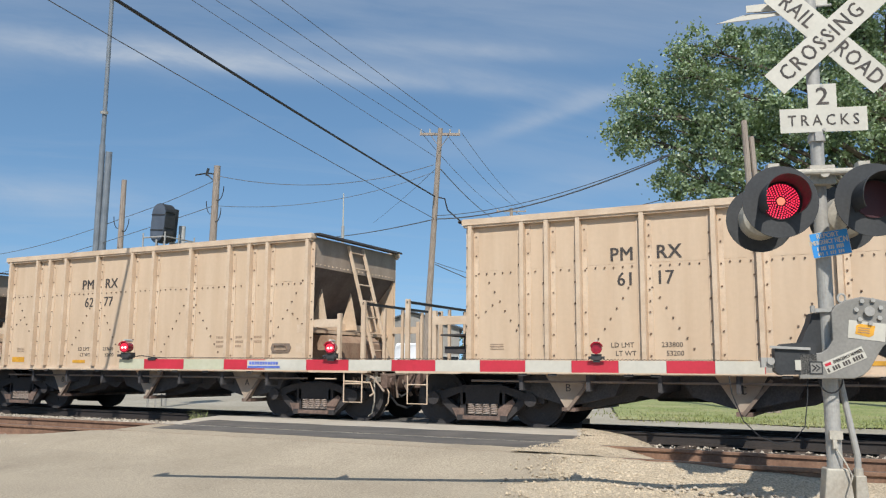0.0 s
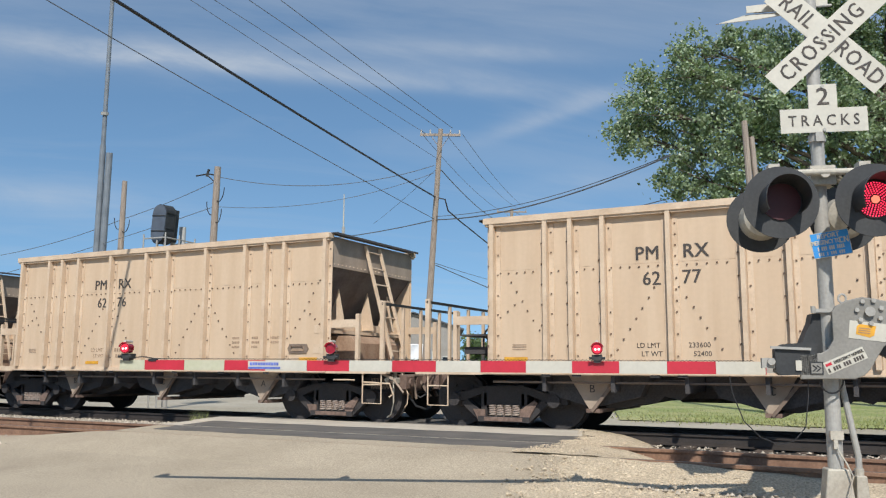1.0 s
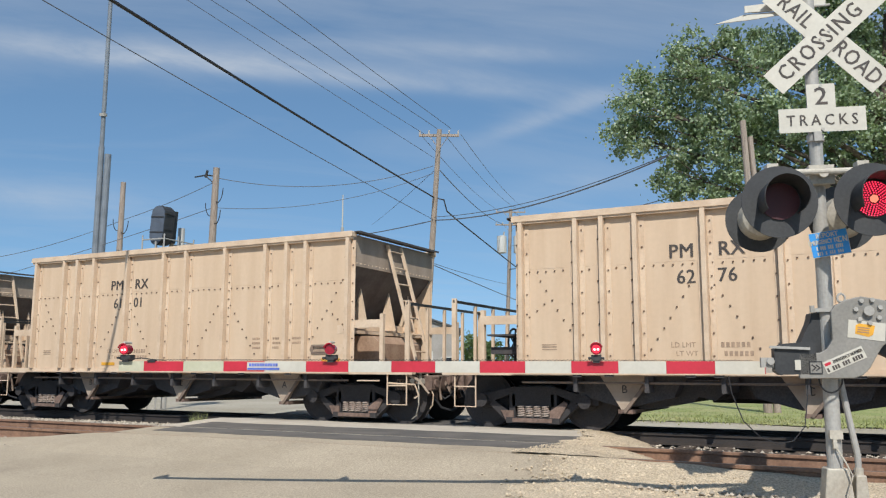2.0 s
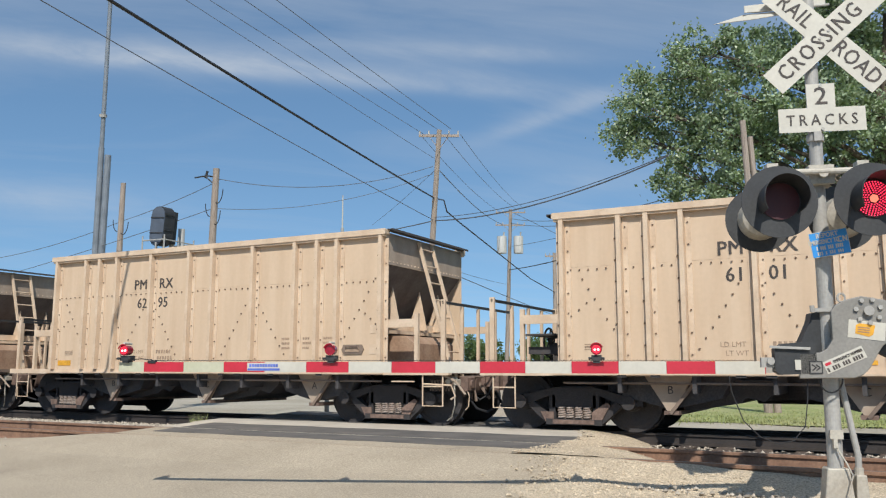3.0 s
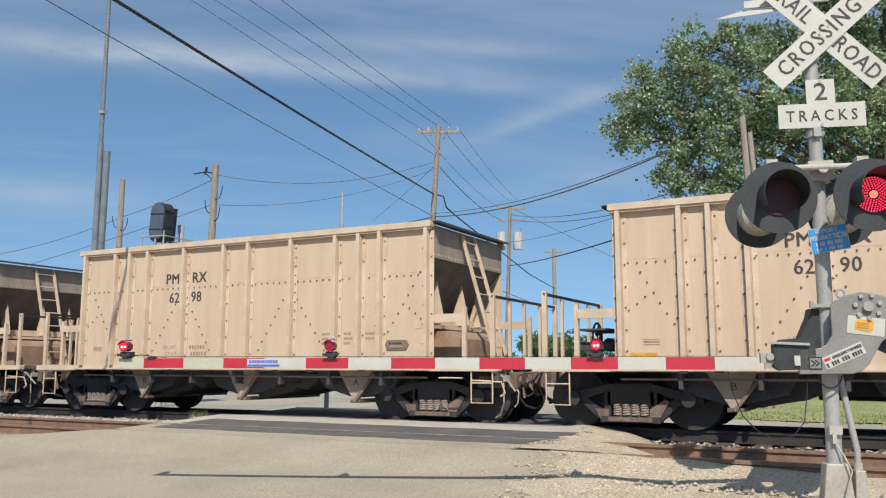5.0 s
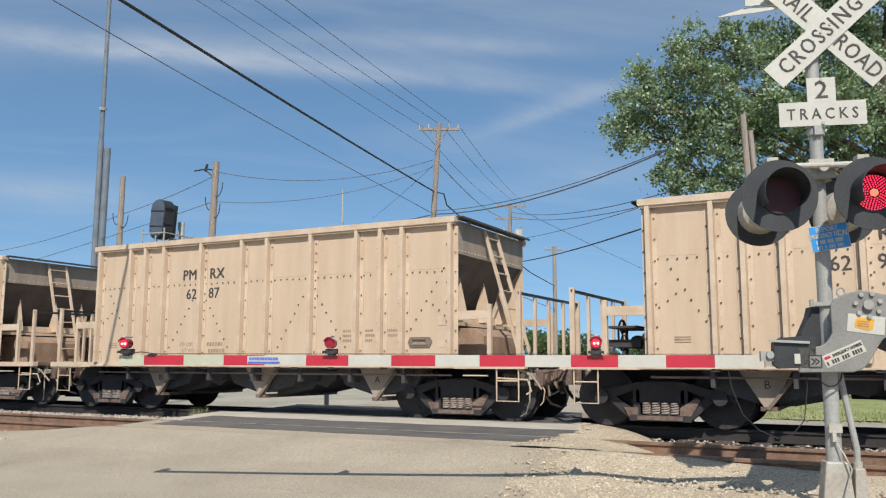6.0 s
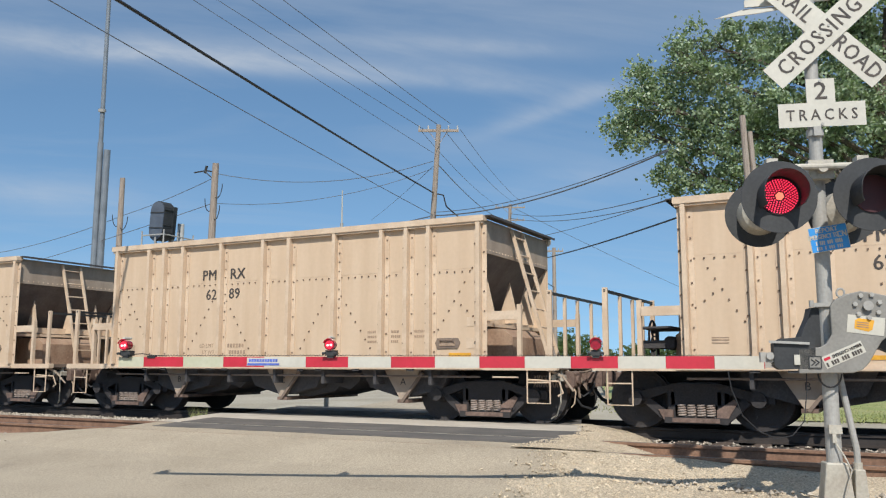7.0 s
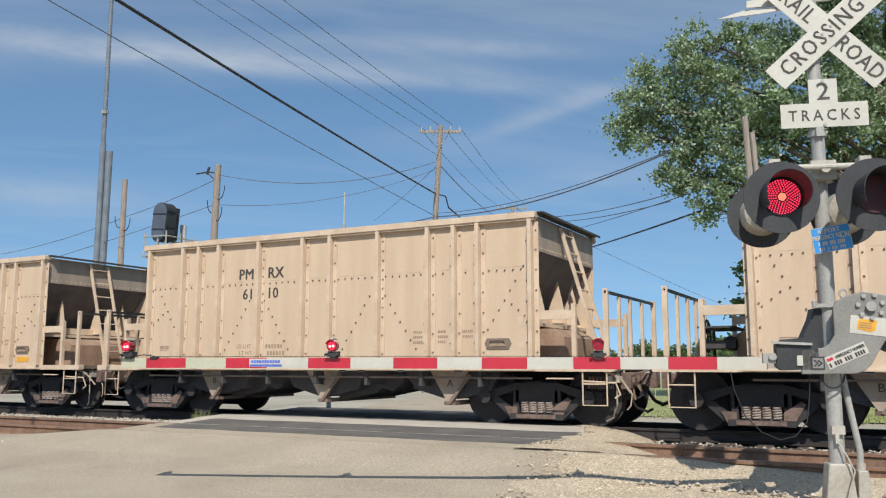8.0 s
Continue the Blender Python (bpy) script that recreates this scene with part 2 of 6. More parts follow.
CONCRETE = material("pale_concrete_panel", (0.50, 0.45, 0.37), 0.9, second=(0.42, 0.37, 0.30), grain=2, fine=70, amount=0.25, bump=0.2)
FIELD = material("dry_ground", (0.40, 0.36, 0.28), 0.95, second=(0.31, 0.275, 0.205), grain=0.35, fine=9, amount=0.35, bump=0.5, depth=0.05)
GRASS = material("mown_grass", (0.20, 0.235, 0.075), 0.9, second=(0.29, 0.285, 0.13), grain=0.6, fine=14, amount=0.5, bump=0.6, depth=0.06, spread=0.3)
WOODPOLE = material("weathered_pole_wood", (0.34, 0.285, 0.235), 0.9, second=(0.235, 0.19, 0.155), grain=5, fine=40, amount=0.35, bump=0.4, streak=(5, 5, 0.3))
BARK = material("tree_bark", (0.13, 0.105, 0.08), 0.95, second=(0.075, 0.06, 0.045), grain=6, fine=40, amount=0.5, bump=0.6, streak=(4, 4, 0.6))
LEAF = material("cottonwood_leaf", (0.32, 0.39, 0.25), 0.40, second=(0.20, 0.27, 0.16), grain=0.8, fine=5, amount=0.4, bump=0, spread=0.45)
LEAF2 = material("dark_tree_leaf", (0.09, 0.135, 0.05), 0.5, second=(0.065, 0.10, 0.035), grain=0.8, fine=5, amount=0.4, bump=0, spread=0.4)
for leaf in (LEAF, LEAF2):
    t_ = leaf.node_tree
    shine, glow = t_.nodes["Principled BSDF"], t_.nodes.new("ShaderNodeBsdfTranslucent")
    glow.inputs[0].default_value = (0.26, 0.37, 0.11, 1)
    both = t_.nodes.new("ShaderNodeMixShader")
    both.inputs[0].default_value = 0.35
    t_.links.new(shine.outputs[0], both.inputs[1])
    t_.links.new(glow.outputs[0], both.inputs[2])
    t_.links.new(both.outputs[0], t_.nodes["Material Output"].inputs[0])
SHEET = material("pale_sheet_metal", (0.50, 0.50, 0.47), 0.6, 0.1, second=(0.42, 0.42, 0.39), grain=1, fine=8, amount=0.1, bump=0.05)
GREYWALL = material("grey_wall_cladding", (0.30, 0.285, 0.26), 0.8, second=(0.25, 0.235, 0.21), grain=1, fine=10, amount=0.15, bump=0.1)
ROOFDARK = material("dark_roofing", (0.10, 0.115, 0.13), 0.8, grain=2, fine=12, amount=0.2, bump=0.2)
CARPAINT = material("white_vehicle_paint", (0.75, 0.76, 0.76), 0.25, second=(0.70, 0.71, 0.72), grain=2, fine=10, amount=0.05, bump=0)
DARKGLASS = material("dark_window_glass", (0.02, 0.025, 0.03), 0.08, bump=0)
ORANGE = material("orange_plastic", (0.72, 0.20, 0.035), 0.6, grain=3, fine=20, amount=0.15, bump=0)
BEIGE = material("beige_siding", (0.55, 0.49, 0.39), 0.8, second=(0.48, 0.42, 0.33), grain=1, fine=10, amount=0.1, bump=0.1)


# ---- mesh helpers ----
class Form:
    """Collects vertices and faces of one mesh."""

    def __init__(self):
        self.v, self.f = [], []

    def add(self, verts, faces):
        k = len(self.v)
        self.v += [tuple(p) for p in verts]
        self.f += [tuple(i + k for i in g) for g in faces]
        return self

    def box(self, x0, x1, y0, y1, z0, z1, c=0.0):
        """A box, with its long edges chamfered by c."""
        if c:
            self.prism([(x0, z0 + c), (x0 + c, z0), (x1 - c, z0), (x1, z0 + c), (x1, z1 - c), (x1 - c, z1), (x0 + c, z1), (x0, z1 - c)], y0, y1)
            return self
        p = [(x, y, z) for z in (z0, z1) for y in (y0, y1) for x in (x0, x1)]
        return self.add(p, [(0, 2, 3, 1), (4, 5, 7, 6), (0, 1, 5, 4), (2, 6, 7, 3), (0, 4, 6, 2), (1, 3, 7, 5)])

    def prism(self, outline, y0, y1, axis="y"):
        """An outline in x and z (axis y), in y and z (axis x) or in x and y (axis z), drawn out between y0 and y1."""
        n = len(outline)
        place = {"y": lambda a, b, c: (a, c, b), "x": lambda a, b, c: (c, a, b), "z": lambda a, b, c: (a, b, c)}[axis]
        p = [place(a, b, y0) for a, b in outline] + [place(a, b, y1) for a, b in outline]
        faces = [tuple(range(n)), tuple(range(2 * n - 1, n - 1, -1))]
        faces += [(i, i + n, (i + 1) % n + n, (i + 1) % n) for i in range(n)]
        return self.add(p, faces)

    def tube(self, a, b, r, r2=None, n=10, caps=True):
        a, b = Vector(a), Vector(b)
        d = (b - a).normalized()
        u = d.orthogonal().normalized()
        w = d.cross(u)
        r2 = r if r2 is None else r2
        p = []
        for e, s in ((a, r), (b, r2)):
            p += [e + (u * math.cos(k * math.tau / n) + w * math.sin(k * math.tau / n)) * s for k in range(n)]
        faces = [(i, (i + 1) % n, (i + 1) % n + n, i + n) for i in range(n)]
        if caps:
            faces += [tuple(range(n - 1, -1, -1)), tuple(range(n, 2 * n))]
        return self.add(p, faces)

    def path(self, points, r, n=8):
        """A bent round bar through the points, all one piece."""
        pts = [Vector(p) for p in points]
        p, k = [], len(pts)
        u = None
        for i, c in enumerate(pts):
            d = (pts[min(i + 1, k - 1)] - pts[max(i - 1, 0)]).normalized()
            u = d.orthogonal().normalized() if u is None else (u - d * u.dot(d)).normalized()
            w = d.cross(u)
            p += [c + (u * math.cos(j * math.tau / n) + w * math.sin(j * math.tau / n)) * r for j in range(n)]
        faces = [(i * n + j, i * n + (j + 1) % n, (i + 1) * n + (j + 1) % n, (i + 1) * n + j) for i in range(k - 1) for j in range(n)]
        faces += [tuple(range(n - 1, -1, -1)), tuple(range((k - 1) * n, k * n))]
        return self.add(p, faces)

    def beam(self, a, b, w, h):
        """A square bar from a to b, w wide and h high."""
        a, b = Vector(a), Vector(b)
        d = (b - a).normalized()
        side = d.cross(Vector((0, 0, 1)))
        side = side.normalized() if side.length > 1e-4 else Vector((1, 0, 0))
        up = side.cross(d)
        p = [e + side * (w / 2 * i) + up * (h / 2 * j) for e in (a, b) for i, j in ((-1, -1), (1, -1), (1, 1), (-1, 1))]
        return self.add(p, [(3, 2, 1, 0), (4, 5, 6, 7), (0, 1, 5, 4), (1, 2, 6, 5), (2, 3, 7, 6), (3, 0, 4, 7)])

    def rock(self, x, y, z, r, rng):
        p = [(0.9, 0, 0), (0, 0.9, 0), (-0.9, 0, 0), (0, -0.9, 0), (0, 0, 0.7), (0, 0, -0.7)]
        a = rng.uniform(0, 6.3)
        ca, sa = math.cos(a), math.sin(a)
        s = [r * rng.uniform(0.6, 1.25) for _ in range(3)]
        q = [(i * s[0] * rng.uniform(0.7, 1.2), j * s[1] * rng.uniform(0.7, 1.2), k * s[2]) for i, j, k in p]
        return self.add([(x + i * ca - j * sa, y + i * sa + j * ca, z + k) for i, j, k in q],
                        [(0, 1, 4), (1, 2, 4), (2, 3, 4), (3, 0, 4), (1, 0, 5), (2, 1, 5), (3, 2, 5), (0, 3, 5)])

    def mesh(self, name, mat, smooth=False):
        me = bpy.data.meshes.new(name)
        me.from_pydata(self.v, [], self.f)
        me.materials.append(mat)
        bm = bmesh.new()
        bm.from_mesh(me)
        if len(bm.faces) < 20000:
            bmesh.ops.recalc_face_normals(bm, faces=bm.faces)
        bm.to_mesh(me)
        bm.free()
        if smooth:
            me.polygons.foreach_set("use_smooth", [True] * len(me.polygons))
        return me


def part(name, form, mat, parent=None, label="", at=None, smooth=False):
    """Links a form as one mesh object under a thing or a part."""
    ob = new(name, form.mesh(name, mat, smooth) if isinstance(form, Form) else form)
    if parent:
        ob.parent = parent
    if at is not None:
        ob.matrix_basis = at
    return tagged(ob, label)


def thing(name, label, category, at=None, group="", kind=""):
    ob = new(name)
    if at is not None:
        ob.matrix_basis = at
    return tagged(ob, label, category, group, kind)


def rounded(ob, width=0.01, segments=2):
    b = ob.modifiers.new("edge", "BEVEL")
    b.width, b.segments, b.limit_method = width, segments, "ANGLE"
    return ob


def words(text, size, mat, name="lettering", deep=0.002, squeeze=1.0, bold=0.0, spacing=1.0):
    """A mesh of flat lettering, centred, in its own x and y."""
    cu = bpy.data.curves.new(name, "FONT")
    cu.body, cu.size, cu.align_x, cu.align_y, cu.extrude = text, size, "CENTER", "CENTER", deep
    cu.resolution_u, cu.space_character = 2, spacing
    ob = bpy.data.objects.new(name, cu)
    scene.collection.objects.link(ob)
    bpy.context.view_layer.update()
    me = bpy.data.meshes.new_from_object(ob.evaluated_get(bpy.context.evaluated_depsgraph_get()))
    bpy.data.objects.remove(ob)
    me.transform(Matrix.Diagonal((squeeze, 1, 1, 1)))
    if bold:
        bm = bmesh.new()
        for k, dx in enumerate((-bold, 0.0, bold)):
            me.transform(Matrix.Translation((dx, 0, 0.0006 * k)))
            bm.from_mesh(me)
            me.transform(Matrix.Translation((-dx, 0, -0.0006 * k)))
        bm.to_mesh(me)
        bm.free()
    me.materials.clear()
    me.materials.append(mat)
    return me


FACE = Matrix.Rotation(math.pi / 2, 4, "X")  # stands lettering upright, facing -y


# ---- ground and road ----
def ground():
    rng = random.Random(3)
    f = Form()
    xs = [-2600, -700, -250, -120] + [-70 + 3.5 * i for i in range(33)] + [60, 120, 250, 700, 2600]
    ys = [-900, -200, -60, -20, -6, 0, 3, 6, 8, 9.5, 12, 14.5, 17, 19.5, 23, 27, 33, 40, 50, 65, 90, 130, 220, 500, 1200, 3500]
    p = []
    for y in ys:
        for x in xs:
            z = -0.34 + (rng.uniform(-0.03, 0.03) if abs(x) < 80 and 18 < y < 90 else 0)
            p.append((x, y, z))
    n = len(xs)
    f.add(p, [(j * n + i, j * n + i + 1, (j + 1) * n + i + 1, (j + 1) * n + i) for j in range(len(ys) - 1) for i in range(n - 1)])
    tagged(part("ground", f, FIELD), "pale dusty ground round the crossing", "ground", kind="structure")


TURN = radians(18.1)  # the road's heading, left of the tracks' normal


def across(y, s):
    """A point s metres to the side of the road's middle, where it crosses y."""
    return -6.85 - (y - 10) * math.tan(TURN) + s


ROAD_ROWS = [(-12, -0.27), (2, -0.265), (6.3, -0.25), (7.4, -0.212), (8.0, -0.175), (8.55, -0.09), (8.9, -0.03), (9.18, 0.0)]


def ramp(y):
    return float(np.interp(y, [r[0] for r in ROAD_ROWS], [r[1] for r in ROAD_ROWS]))


def road():
    """The road up to the tracks; its left side widens into a low apron along the empty track."""
    f = Form()
    ys = [-12, 2, 6.3, 7.0, 7.4, 7.7, 8.0, 8.3, 8.55, 8.75, 8.95, 9.192]
    sides = [-24, -15, -10, -7.5, -6.2, -5.4, -4.8, -4.3, -3.9, -3.4, -2, 0, 2, 3.3, 3.75]
    p = []
    for y in ys:
        low = float(np.interp(y, (6.3, 8.2, 8.6, 9.18), (-0.25, -0.21, -0.165, -0.158)))
        for q in sides:
            out = max(0.0, min(1.0, (-3.7 - q) / 2.6))
            out = out * out * (3 - 2 * out)
            z = ramp(y) * (1 - out) + low * out - (0.16 if q > 3.5 else 0.0)
            p.append((across(y, q + (0.12 * math.sin(y * 2) if q > 3 else 0.0)), y - (0.05 + 0.03 * math.sin(q * 5) if out > 0.5 and y > 9 else 0.0), z))
    n, m = len(sides), len(ys)
    f.add(p, [(r * n + c, r * n + c + 1, (r + 1) * n + c + 1, (r + 1) * n + c) for r in range(m - 1) for c in range(n - 1)])
    k = len(f.v)
    f.v += [(x, y, z - 0.25) for x, y, z in p]
    rim = [c for c in range(n)] + [r * n + n - 1 for r in range(1, m)] + [(m - 1) * n + c for c in range(n - 2, -1, -1)] + [r * n for r in range(m - 2, 0, -1)]
    f.f += [(a, a + k, b + k, b) for a, b in zip(rim, rim[1:] + rim[:1])]
    tagged(part("road", f, ROAD), "sun-bleached asphalt road leading up to the tracks", "road", kind="structure")

    def slab(name, y0, y1, z0, z1, mat, label, w=3.45, e=0.0, right=None):
        g = Form()
        n = 12
        q = []
        for k in range(n + 1):
            s = -w + (w + (right or w)) * k / n
            wob = 0.05 * math.sin(k * 2.3 + y0)
            q += [(across(y0, s), y0 + wob * e, z0), (across(y1, s), y1 + wob * e, z1), (across(y0, s), y0 + wob * e, z0 - 0.3), (across(y1, s), y1 + wob * e, z1 - 0.3)]
        g.add(q, [])
        for k in range(n):
            a, b = 4 * k, 4 * k + 4
            g.f += [(a, b, b + 1, a + 1), (a + 2, a + 3, b + 3, b + 2), (a, a + 2, b + 2, b), (a + 1, b + 1, b + 3, a + 3)]
        g.f += [(0, 1, 3, 2), (4 * n, 4 * n + 2, 4 * n + 3, 4 * n + 1)]
        tagged(part(name, g, mat), label, "road", kind="structure")

    slab("crossing_panel", NEAR[0] + 0.05, NEAR[1] - 0.09, 0.002, 0.004, ROAD, "sun-bleached asphalt between the rails of the empty track", w=3.9, right=3.4)
    slab("road_patch", 9.78, NEAR[1] - 0.09, 0.010, 0.012, PATCH, "dark asphalt patch between the rails", e=0.8)
    slab("crossing_panel", NEAR[1] + 0.045, 11.85, 0.004, 0.006, CONCRETE, "pale worn edge beside the dark asphalt", w=3.9, right=3.4)
    slab("road_patch", NEAR[1] + 0.05, 11.85, 0.012, 0.012, PATCH, "dark asphalt patch beside the empty track")
    slab("crossing_panel", 11.80, 12.95, 0.017, 0.016, CONCRETE, "pale concrete strip between the two tracks", w=3.9, e=1.0, right=3.45)
    slab("road_patch", 12.90, FAR[0] - 0.045, 0.012, 0.012, PATCH, "dark asphalt strip beside the train's track")
    slab("road_patch", FAR[0] + 0.09, FAR[1] - 0.09, 0.012, 0.012, PATCH, "dark asphalt strip between the train's rails")
    slab("road_patch", FAR[1] + 0.045, 16.4, 0.012, 0.0, PATCH, "dark asphalt strip behind the train's track")
    slab("road_beyond", 16.4, 21.0, 0.0, -0.26, ROAD, "sun-bleached asphalt road beyond the tracks", w=3.6)
    slab("road_beyond", 21.0, 140.0, -0.26, -0.28, ROAD, "sun-bleached asphalt road running on", w=3.6)


NEAR = (9.23, 10.62)
FAR = (13.32, 14.755)


def rail_form(x0, x1):
    f = Form()
    o = [(-0.07, -0.172), (0.07, -0.172), (0.07, -0.16), (0.012, -0.14), (0.01, -0.045), (0.036, -0.035), (0.037, -0.006), (0.03, 0), (-0.03, 0), (-0.037, -0.006),
         (-0.036, -0.035), (-0.01, -0.045), (-0.012, -0.14), (-0.07, -0.16)]
    f.prism(o, x0, x1, "x")
    return f


def tracks():
    rng = random.Random(8)
    tie_mesh = Form().prism([(-0.115, -0.33), (0.115, -0.33), (0.115, -0.18), (0.10, -0.17), (-0.10, -0.17), (-0.115, -0.18)], -1.3, 1.3).mesh("tie", TIE)
    for name, pair, said in (("track_near", NEAR, "empty rusty railway track"), ("track_far", FAR, "railway track under the train")):
        tr = thing(name, said, "track", kind="structure")
        mid = sum(pair) / 2
        for y in pair:
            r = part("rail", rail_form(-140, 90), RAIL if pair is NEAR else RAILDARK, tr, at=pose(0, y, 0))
            a, b = across(y, -3.7), across(y, 3.4)
            for x0, x1, mat in ((-140, a, RAILTOP), (a, b, RAILTOP if pair is FAR else (ROAD if y == NEAR[0] else PATCH)), (b, 90, RAILTOP)):
                part("running_surface", Form().box(x0, x1, -0.026, 0.026, 0.0, 0.002), mat, r, "worn rail head" if mat is RAILTOP else "dusty rail head in the crossing")
        for k in range(150):
            x = -60 + k * 0.53 + rng.uniform(-0.04, 0.04)
            if across(mid, -3.6) < x < across(mid, 3.6):
                continue
            part("tie", tie_mesh, TIE, tr, at=pose(x, mid + (0.13 if pair is NEAR else 0.0) + rng.uniform(-0.03, 0.03), rng.uniform(-0.012, 0.012), 0, 0, rng.uniform(-1.5, 1.5)))
        if pair is NEAR:
            for x in (-20.3,):
                g = Form().box(-0.3, 0.3, -0.032, -0.012, -0.12, -0.045)
                g.box(-0.06, 0.06, -0.05, -0.03, -0.13, -0.02)
                part("joint_bar", g, TIE, tr, "dark bolted rail joint", at=pose(x, pair[0], 0))
    f = Form()
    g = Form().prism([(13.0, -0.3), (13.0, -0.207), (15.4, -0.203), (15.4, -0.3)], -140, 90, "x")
    tagged(part("ballast_stain", g, DARKBED), "darker ballast under the train's track", "ballast", kind="structure")
    o = [(6.9, -0.40), (8.0, -0.27), (8.5, -0.215), (15.5, -0.215), (16.3, -0.24), (17.6, -0.34)]
    f.prism(o + [(17.6, -0.5), (6.9, -0.5)], -140, 90, "x")
    tagged(part("ballast_bed", f, BED), "grey dusty ballast under both tracks", "ballast", kind="structure")
    f = Form()
    for k in range(15000):
        x = rng.triangular(-34, 6, -7)
        y = rng.choice((rng.uniform(8.2, 9.1), rng.uniform(10.7, 13.1), rng.uniform(10.8, 13.1), rng.uniform(9.3, 10.55), rng.uniform(14.9, 16.8)))
        if across(y, -3.5) < x < across(y, 3.5):
            continue
        f.rock(x, y, -0.195 + rng.uniform(-0.01, 0.03), rng.uniform(0.018, 0.045), rng)
    for k in range(9000):
        y = rng.uniform(10.75, 13.05)
        x = across(y, -3.75) - abs(rng.gauss(0, 9.0)) * rng.random() ** 0.4
        f.rock(x, y, -0.19 + rng.uniform(-0.01, 0.035), rng.uniform(0.022, 0.05), rng)
    tagged(part("ballast_stones", f, STONE), "loose crushed limestone ballast stones", "ballast", kind="stuff")


def grade(x, y):
    """The height of the gravel: level by the road, banked up against the near rail, where it covers the ties."""
    bank = ramp(y)
    out = max(0.0, min(1.0, (x - across(y, 3.42)) / 1.1))
    top = float(np.interp(x, (-2.8, -2.0, -1.4, -0.6, 2.0), (0.0, -0.03, -0.065, -0.095, -0.13)))
    low = float(np.interp(y, (1.5, 6.5, 7.8, 8.45), (-0.262, -0.25, -0.232, -0.215)))
    rise = max(0.0, min(1.0, (y - 8.45) / 0.7))
    low = low + (top - low) * rise * (2 - rise) * 0.5 + (top - low) * rise * rise * 0.5
    z = bank + (low - bank) * out * out * (3 - 2 * out)
    return z + 0.007 * math.sin(x * 2.7 + y * 1.3) + 0.005 * math.sin(x * 6.1 - y * 4.0) + 0.006


def fill(x, y):
    """The height of the gravel that spills off the crossing's edge over the ties."""
    out = max(0.0, min(1.0, (x - across(y, 3.45)) / 1.25))
    return 0.019 - 0.245 * out ** 1.9 + 0.005 * math.sin(9 * x + 5 * y)


def gravel():
    rng = random.Random(12)
    f = Form()
    n, m = 60, 56
    p = []
    for j in range(m + 1):
        y = 1.5 + (NEAR[0] + 0.03 - 1.5) * (1 - (1 - j / m) ** 1.7)
        for i in range(n + 1):
            x0 = across(y, 3.05 + 0.28 * math.sin(3.1 * y) + 0.16 * math.sin(7.7 * y + 1))
            x = x0 + (8.5 - x0) * (i / n) ** 1.3
            z = grade(x, y) + rng.uniform(-0.004, 0.008) - (0.03 if i == 0 else 0.0)
            p.append((x, y, z))
    f.add(p, [(j * (n + 1) + i, j * (n + 1) + i + 1, (j + 1) * (n + 1) + i + 1, (j + 1) * (n + 1) + i) for j in range(m) for i in range(n)])
    tagged(part("gravel_shoulder", f, GRAVEL, smooth=True), "pale limestone gravel shoulder beside the road", "gravel", kind="structure")
    f = Form()
    for k in range(13000):
        y = rng.uniform(5.0, 9.1)
        x = across(y, 3.3 + rng.gauss(0, 0.3)) + abs(rng.gauss(0, 2.0)) * (rng.random() < 0.9)
        f.rock(x, y, grade(x, y) + 0.002, rng.choice((0.005, 0.006, 0.007, 0.009, 0.011, 0.013, 0.02)) * rng.uniform(0.8, 1.3), rng)
    for k in range(2500):
        y = rng.uniform(9.25, 13.2)
        x = across(y, min(3.5, 2.85 + 0.40 * (y - 9.6))) + abs(rng.gauss(0, 0.6)) - 0.1
        f.rock(x, y, fill(x, y) + 0.002, rng.uniform(0.006, 0.014), rng)
    for ya, yb in ((NEAR[0] - 0.06, FAR[0] - 0.05),):
        g, n2, m2 = Form(), 16, 34
        p = []
        for j in range(m2 + 1):
            y = ya + (yb - ya) * j / m2
            edge = across(y, min(3.45, 2.80 + 0.40 * (y - 9.6)) + 0.10 * math.sin(2.7 * y) + 0.09 * math.sin(9 * y) + rng.uniform(-0.07, 0.07))
            for i in range(n2 + 1):
                x = edge + (across(y, 4.9) - edge) * i / n2
                p.append((x, y, fill(x, y) + rng.uniform(-0.004, 0.006) - (0.012 if i == 0 else 0.0)))
        g.add(p, [(j * (n2 + 1) + i, j * (n2 + 1) + i + 1, (j + 1) * (n2 + 1) + i + 1, (j + 1) * (n2 + 1) + i) for j in range(m2) for i in range(n2)])
        tagged(part("gravel_fill", g, GRAVEL, smooth=True), "gravel spilling off the crossing between the rails", "gravel", kind="structure")
    tagged(part("gravel_stones", f, PEBBLE), "loose pale gravel stones and grit", "gravel", kind="stuff")


